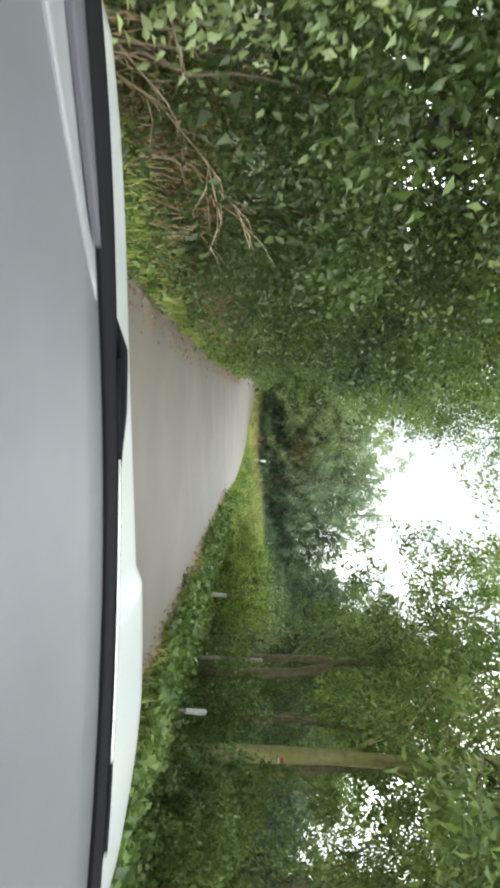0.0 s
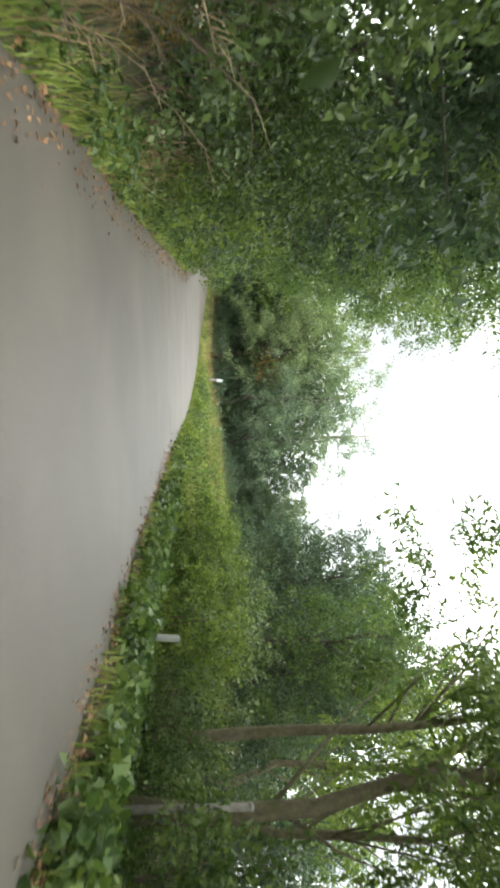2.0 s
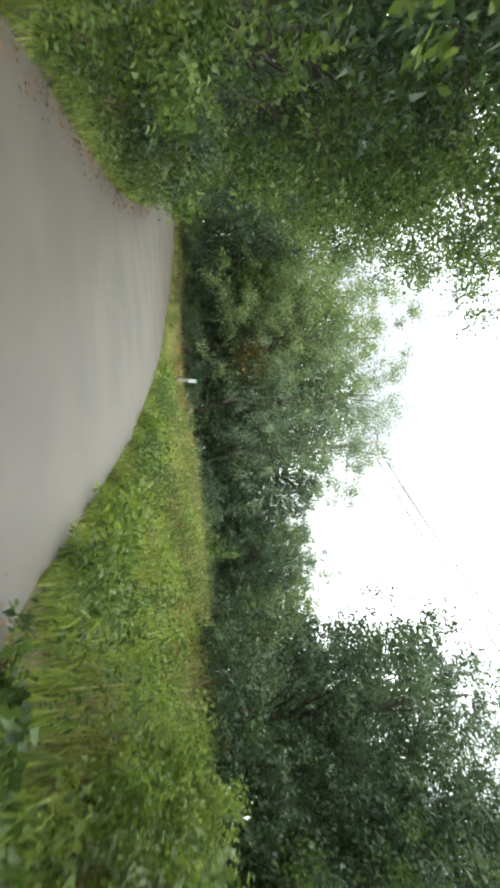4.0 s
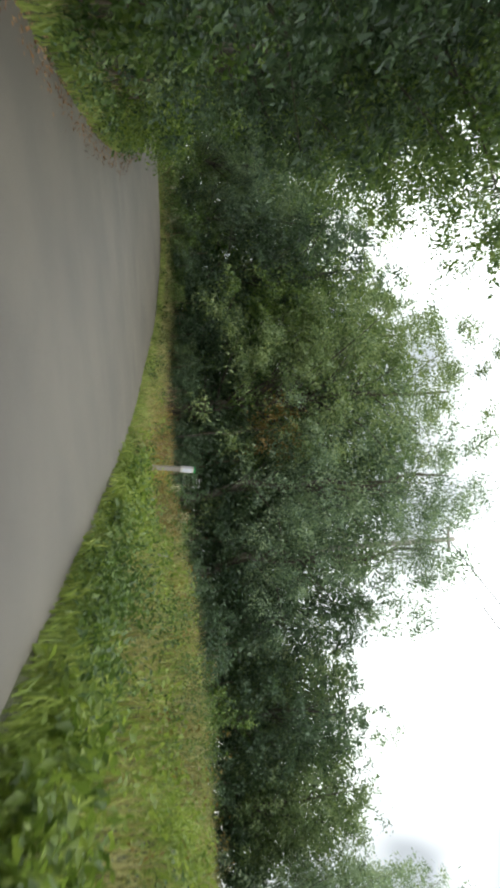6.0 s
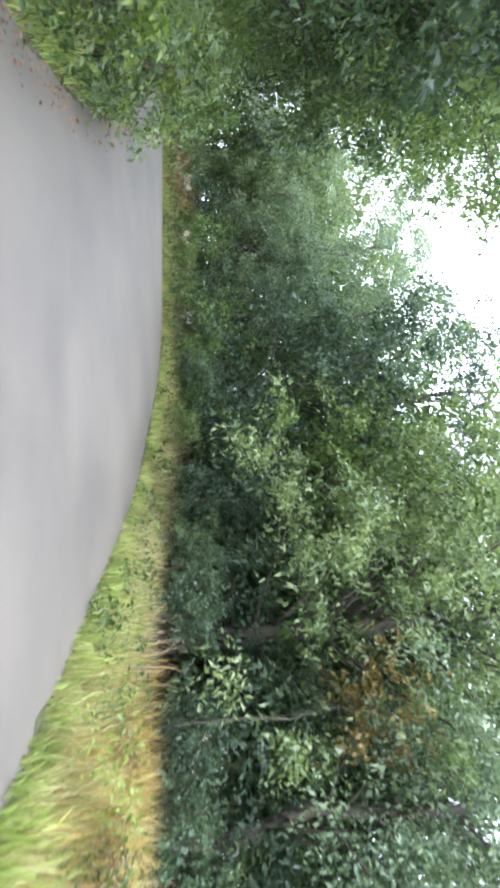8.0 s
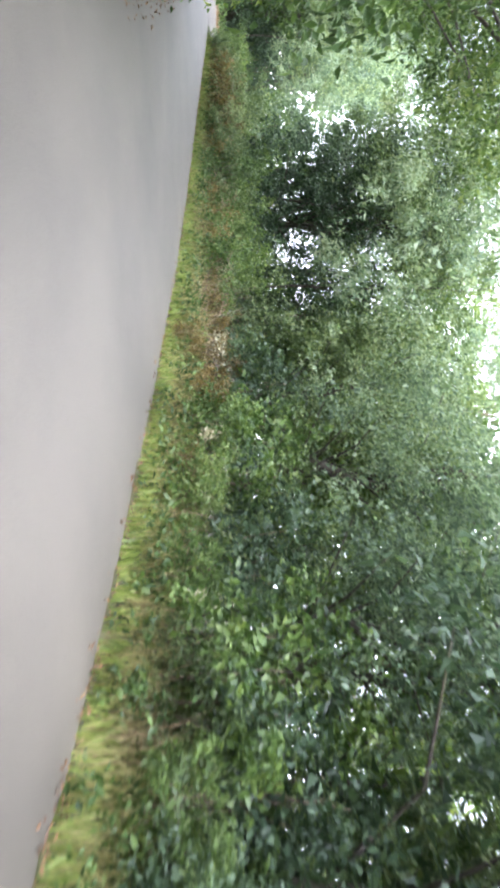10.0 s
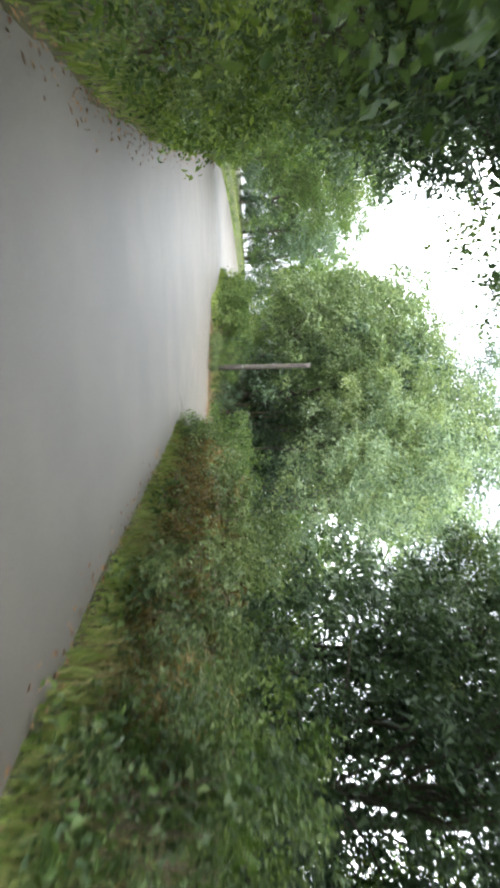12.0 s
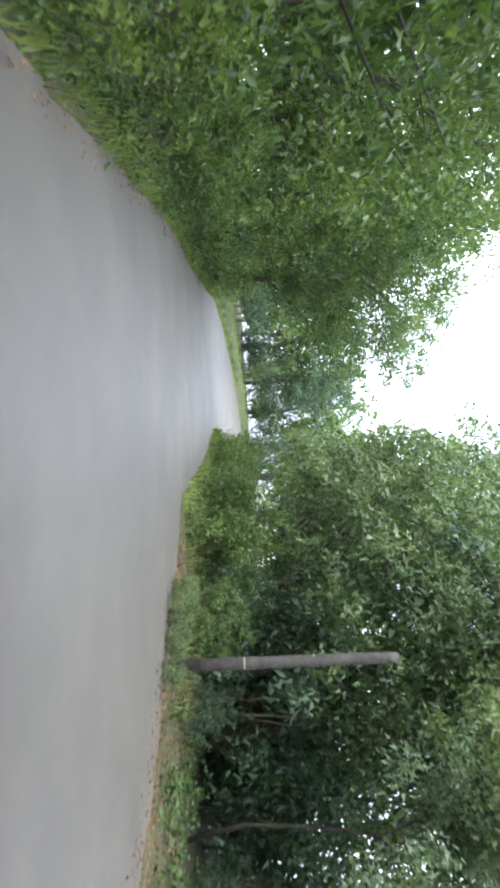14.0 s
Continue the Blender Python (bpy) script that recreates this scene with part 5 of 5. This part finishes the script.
for i, (x, y, reach, rise, turn) in enumerate(((-2.5, 3.2, 0.9, 0.7, 60), (-2.6, 3.9, 1.0, 0.9, 20), (-2.5, 4.6, 0.8, 0.6, 80), (-2.7, 5.4, 1.1, 1.0, -20), (-2.6, 2.4, 0.9, 0.8, 30),
                                               (-2.6, 6.4, 0.9, 0.7, 50), (-2.9, 9.0, 1.0, 0.9, 10), (-3.0, 11.5, 1.0, 0.8, 40), (-3.1, 13.2, 1.0, 1.0, -30), (-3.2, 15.0, 1.0, 0.8, 15), (-2.8, 10.0, 1.1, 1.2, 70), (-2.9, 10.8, 1.0, 1.0, 100), (-2.8, 12.4, 1.1, 1.3, 40), (-2.6, 7.2, 1.0, 1.1, 80), (-2.5, 3.6, 1.0, 1.2, 110))):
    dead_branch(x + 0.3, y, reach, rise, turn, 300 + i, DRY_STEM if i % 2 else TWIG)
for i in range(16):
    dead_branch(-2.05 - 0.35 * rng.random(), 9.3 + 0.19 * i, rng.uniform(0.35, 0.65), rng.uniform(0.3, 1.1), rng.uniform(-110, 60), 500 + i, DRY_STEM if i % 3 else TWIG, 0.55)
for i in range(8):
    dead_branch(-15.2 - 0.9 * rng.random(), 68.2 + 0.25 * i, rng.uniform(0.5, 0.9), rng.uniform(0.3, 0.9), rng.uniform(-150, 0), 540 + i, DRY_STEM if i % 2 else TWIG)
for i, (x, y, reach, rise, turn) in enumerate(((-17.5, 68.9, 0.7, 0.8, -60), (-19.4, 69.6, 0.8, 0.7, -80), (-20.6, 70.2, 0.8, 0.9, -40), (-15.4, 68.3, 0.7, 0.7, -120), (-22.8, 70.9, 0.8, 0.8, -70))):
    dead_branch(x, y, reach, rise, turn, 400 + i, DRY_STEM)

# ---- the car, as it stands at the start ----
SILVER = painted("silver_car_paint", (0.62, 0.66, 0.66), 0.28, 0.25, 0.03, 0.6)
DASH = painted("grey_dashboard_vinyl", (0.085, 0.09, 0.095), 0.5, 0, 0.2)
BLACK = painted("black_rubber", (0.008, 0.008, 0.009), 0.85, 0, 0.2)
RIM = painted("alloy_rim", (0.5, 0.5, 0.5), 0.35, 0.8, 0.1)
LENS = painted("headlamp_lens", (0.7, 0.72, 0.75), 0.1, 0, 0.05, 0.5)
BLACK.node_tree.nodes["Principled BSDF"].inputs["Specular IOR Level"].default_value = 0.04
car = thing("car", pose(0.06, -0.27, 0, 0, 0, 0.3), "silver car front with black wiper and grey dashboard", "car")


def sheet(nx, ny, at, thick):
    """A curved panel: at(u, v) gives the top; the underside lies thick below."""
    bm = bmesh.new()
    tops = [[bm.verts.new(at(i / nx, j / ny)) for j in range(ny + 1)] for i in range(nx + 1)]
    lows = [[bm.verts.new(Vector(at(i / nx, j / ny)) - Vector((0, 0, thick))) for j in range(ny + 1)] for i in range(nx + 1)]
    for i in range(nx):
        for j in range(ny):
            bm.faces.new((tops[i][j], tops[i + 1][j], tops[i + 1][j + 1], tops[i][j + 1])).smooth = True
            bm.faces.new((lows[i][j], lows[i][j + 1], lows[i + 1][j + 1], lows[i + 1][j]))
    for j in range(ny):
        bm.faces.new((tops[0][j], tops[0][j + 1], lows[0][j + 1], lows[0][j]))
        bm.faces.new((tops[nx][j + 1], tops[nx][j], lows[nx][j], lows[nx][j + 1]))
    for i in range(nx):
        bm.faces.new((tops[i + 1][0], tops[i][0], lows[i][0], lows[i + 1][0]))
        bm.faces.new((tops[i][ny], tops[i + 1][ny], lows[i + 1][ny], lows[i][ny]))
    return bm


def screen_base(x):
    """Where the windscreen stands on the dashboard: depth and height across the car."""
    return 0.72 - 0.22 * x * x, 1.129 + 0.028 * x - 0.066 * x * x - 0.023 * x ** 3 + 0.046 * x ** 4


def cowl_front(x):
    return 0.86 - 0.24 * x * x, 1.112 + 0.012 * x - 0.008 * x * x + 0.002 * x ** 3 - 0.074 * x ** 4


def hood_at(u, v):
    x = -0.80 + 1.6 * u
    y0, z0 = cowl_front(x)
    y0, z0, y1 = y0 + 0.01, z0 - 0.04, 1.55 - 0.30 * x * x
    top = 0.996 + 0.048 * x + 0.069 * x * x - 0.040 * x ** 3 - 0.103 * x ** 4 + 0.012 * float(smooth(0.27, 0.30, x)) * (1 - float(smooth(0.5, 0.8, x)))
    w = min(v / 0.72, 1)
    fall = max(v - 0.72, 0)
    return (x, y0 + (y1 - y0) * w + fall * 1.05, z0 + (top - z0) * w - 2.4 * fall * fall)


def dash_at(u, v):
    x = -0.78 + 1.56 * u
    y, z = screen_base(x)
    return (x, 0.16 + (y - 0.004 - 0.16) * v, 1.098 + (z - 0.003 - 1.098) * v * v)


def cowl_at(u, v):
    x = -0.66 + 1.32 * u
    (y0, z0), (y1, z1) = screen_base(x), cowl_front(x)
    return (x, y0 + (y1 - y0) * v, z0 + (z1 - z0) * v)


def on_dash(x, y, lift):
    far, z = screen_base(x)
    v = (y - 0.16) / (far - 0.164)
    return (x, y, 1.098 + (z - 0.003 - 1.098) * v * v + lift)


# tapering sheet in a paler grey that draws the light reflection on the dashboard
def pale_reflection_at(u, v):
    x = -0.60 + 0.46 * u
    far = screen_base(x)[0] - 0.010
    near = min(0.785 + 0.60 * x, far - 0.002)
    return on_dash(x, near + (far - near) * v, 0.005 - 0.004 * u)


# dark wedge-shaped sheet that draws the darker reflection below the windscreen
def dark_reflection_at(u, v):
    x = -0.44 + 0.25 * u
    far = screen_base(x)[0] - 0.016
    return on_dash(x, far - 0.055 * (1 - u) ** 0.7 * (1 - v) - 0.003, 0.010)


part("hood", sheet(48, 20, hood_at, 0.03), SILVER, car, "pale silver bonnet with a raised crease")
part("dashboard", sheet(30, 12, dash_at, 0.25), DASH, car, "plain grey dashboard top")
# reflection put into colour: a paler sheet just above the dashboard
part("vent_panel", sheet(16, 6, pale_reflection_at, 0.006), painted("pale_reflection_grey", (0.15, 0.155, 0.16), 0.42, 0, 0.15), car, "pale tapering reflection on the dashboard, laid on as a sheet")
# the dark part of the dashboard's reflection, as a violet-grey sheet
part("demister_vent", sheet(12, 3, dark_reflection_at, 0.006), painted("dark_reflection_violet_grey", (0.05, 0.05, 0.06), 0.6, 0, 0.2), car, "dark reflection under the windscreen, laid on as a sheet")
part("cowl", sheet(40, 4, cowl_at, 0.06), BLACK, car, "black plastic cowl under the windscreen")
# highlight line of the wiper, put in as a thin silver tube
part("wiper_spine", tubed([(x, cowl_front(x)[0] - 0.02, cowl_front(x)[1] + 0.006) for x in np.linspace(0.02, 0.36, 9)], [0.0016] * 9, 6), SILVER, car, "thin bright highlight along the wiper, made as a silver tube")
blade = part("wiper_blade", tubed([(x, cowl_front(x)[0] - 0.01, cowl_front(x)[1] + 0.002) for x in np.linspace(-0.10, 0.46, 12)], [0.0045] * 12, 6), BLACK, car, "thin black wiper blade")
part("wiper_arm", tubed([(-0.15, 0.86, 1.104), (-0.11, 0.86, 1.116), (-0.04, 0.855, 1.118), (0.06, 0.85, 1.112)], [0.005, 0.007, 0.006, 0.004], 7), BLACK, car, "bent black wiper arm")
for sx in (-1, 1):
    part("fender", sheet(6, 14, lambda u, v: (sx * (0.80 + 0.07 * u), 0.75 + 1.05 * v, 0.99 - 0.13 * v ** 1.5 - 0.04 * u), 0.42), SILVER, car)
    wheel = part("wheel", tubed([(sx * 0.64, 1.15, 0.31), (sx * 0.66, 1.15, 0.31), (sx * 0.82, 1.15, 0.31), (sx * 0.84, 1.15, 0.31)], [0.27, 0.31, 0.31, 0.27], 28), BLACK, car, "black tyre")
    part("rim", tubed([(sx * 0.835, 1.15, 0.31), (sx * 0.85, 1.15, 0.31)], [0.20, 0.18], 20), RIM, wheel, "alloy rim")
    part("headlamp", rounded((0.34, 0.16, 0.14), (sx * 0.58, 1.74, 0.78), 0.05, 3), LENS, car, "clear headlamp")
part("bumper", rounded((1.66, 0.24, 0.42), (0, 1.80, 0.48), 0.09, 3), SILVER, car)
part("grille", rounded((0.72, 0.05, 0.12), (0, 1.86, 0.74), 0.03, 2), BLACK, car, "black grille")
part("chassis", rounded((1.24, 1.3, 0.45), (0, 1.08, 0.55), 0.05, 2), BLACK, car, "dark engine bay")
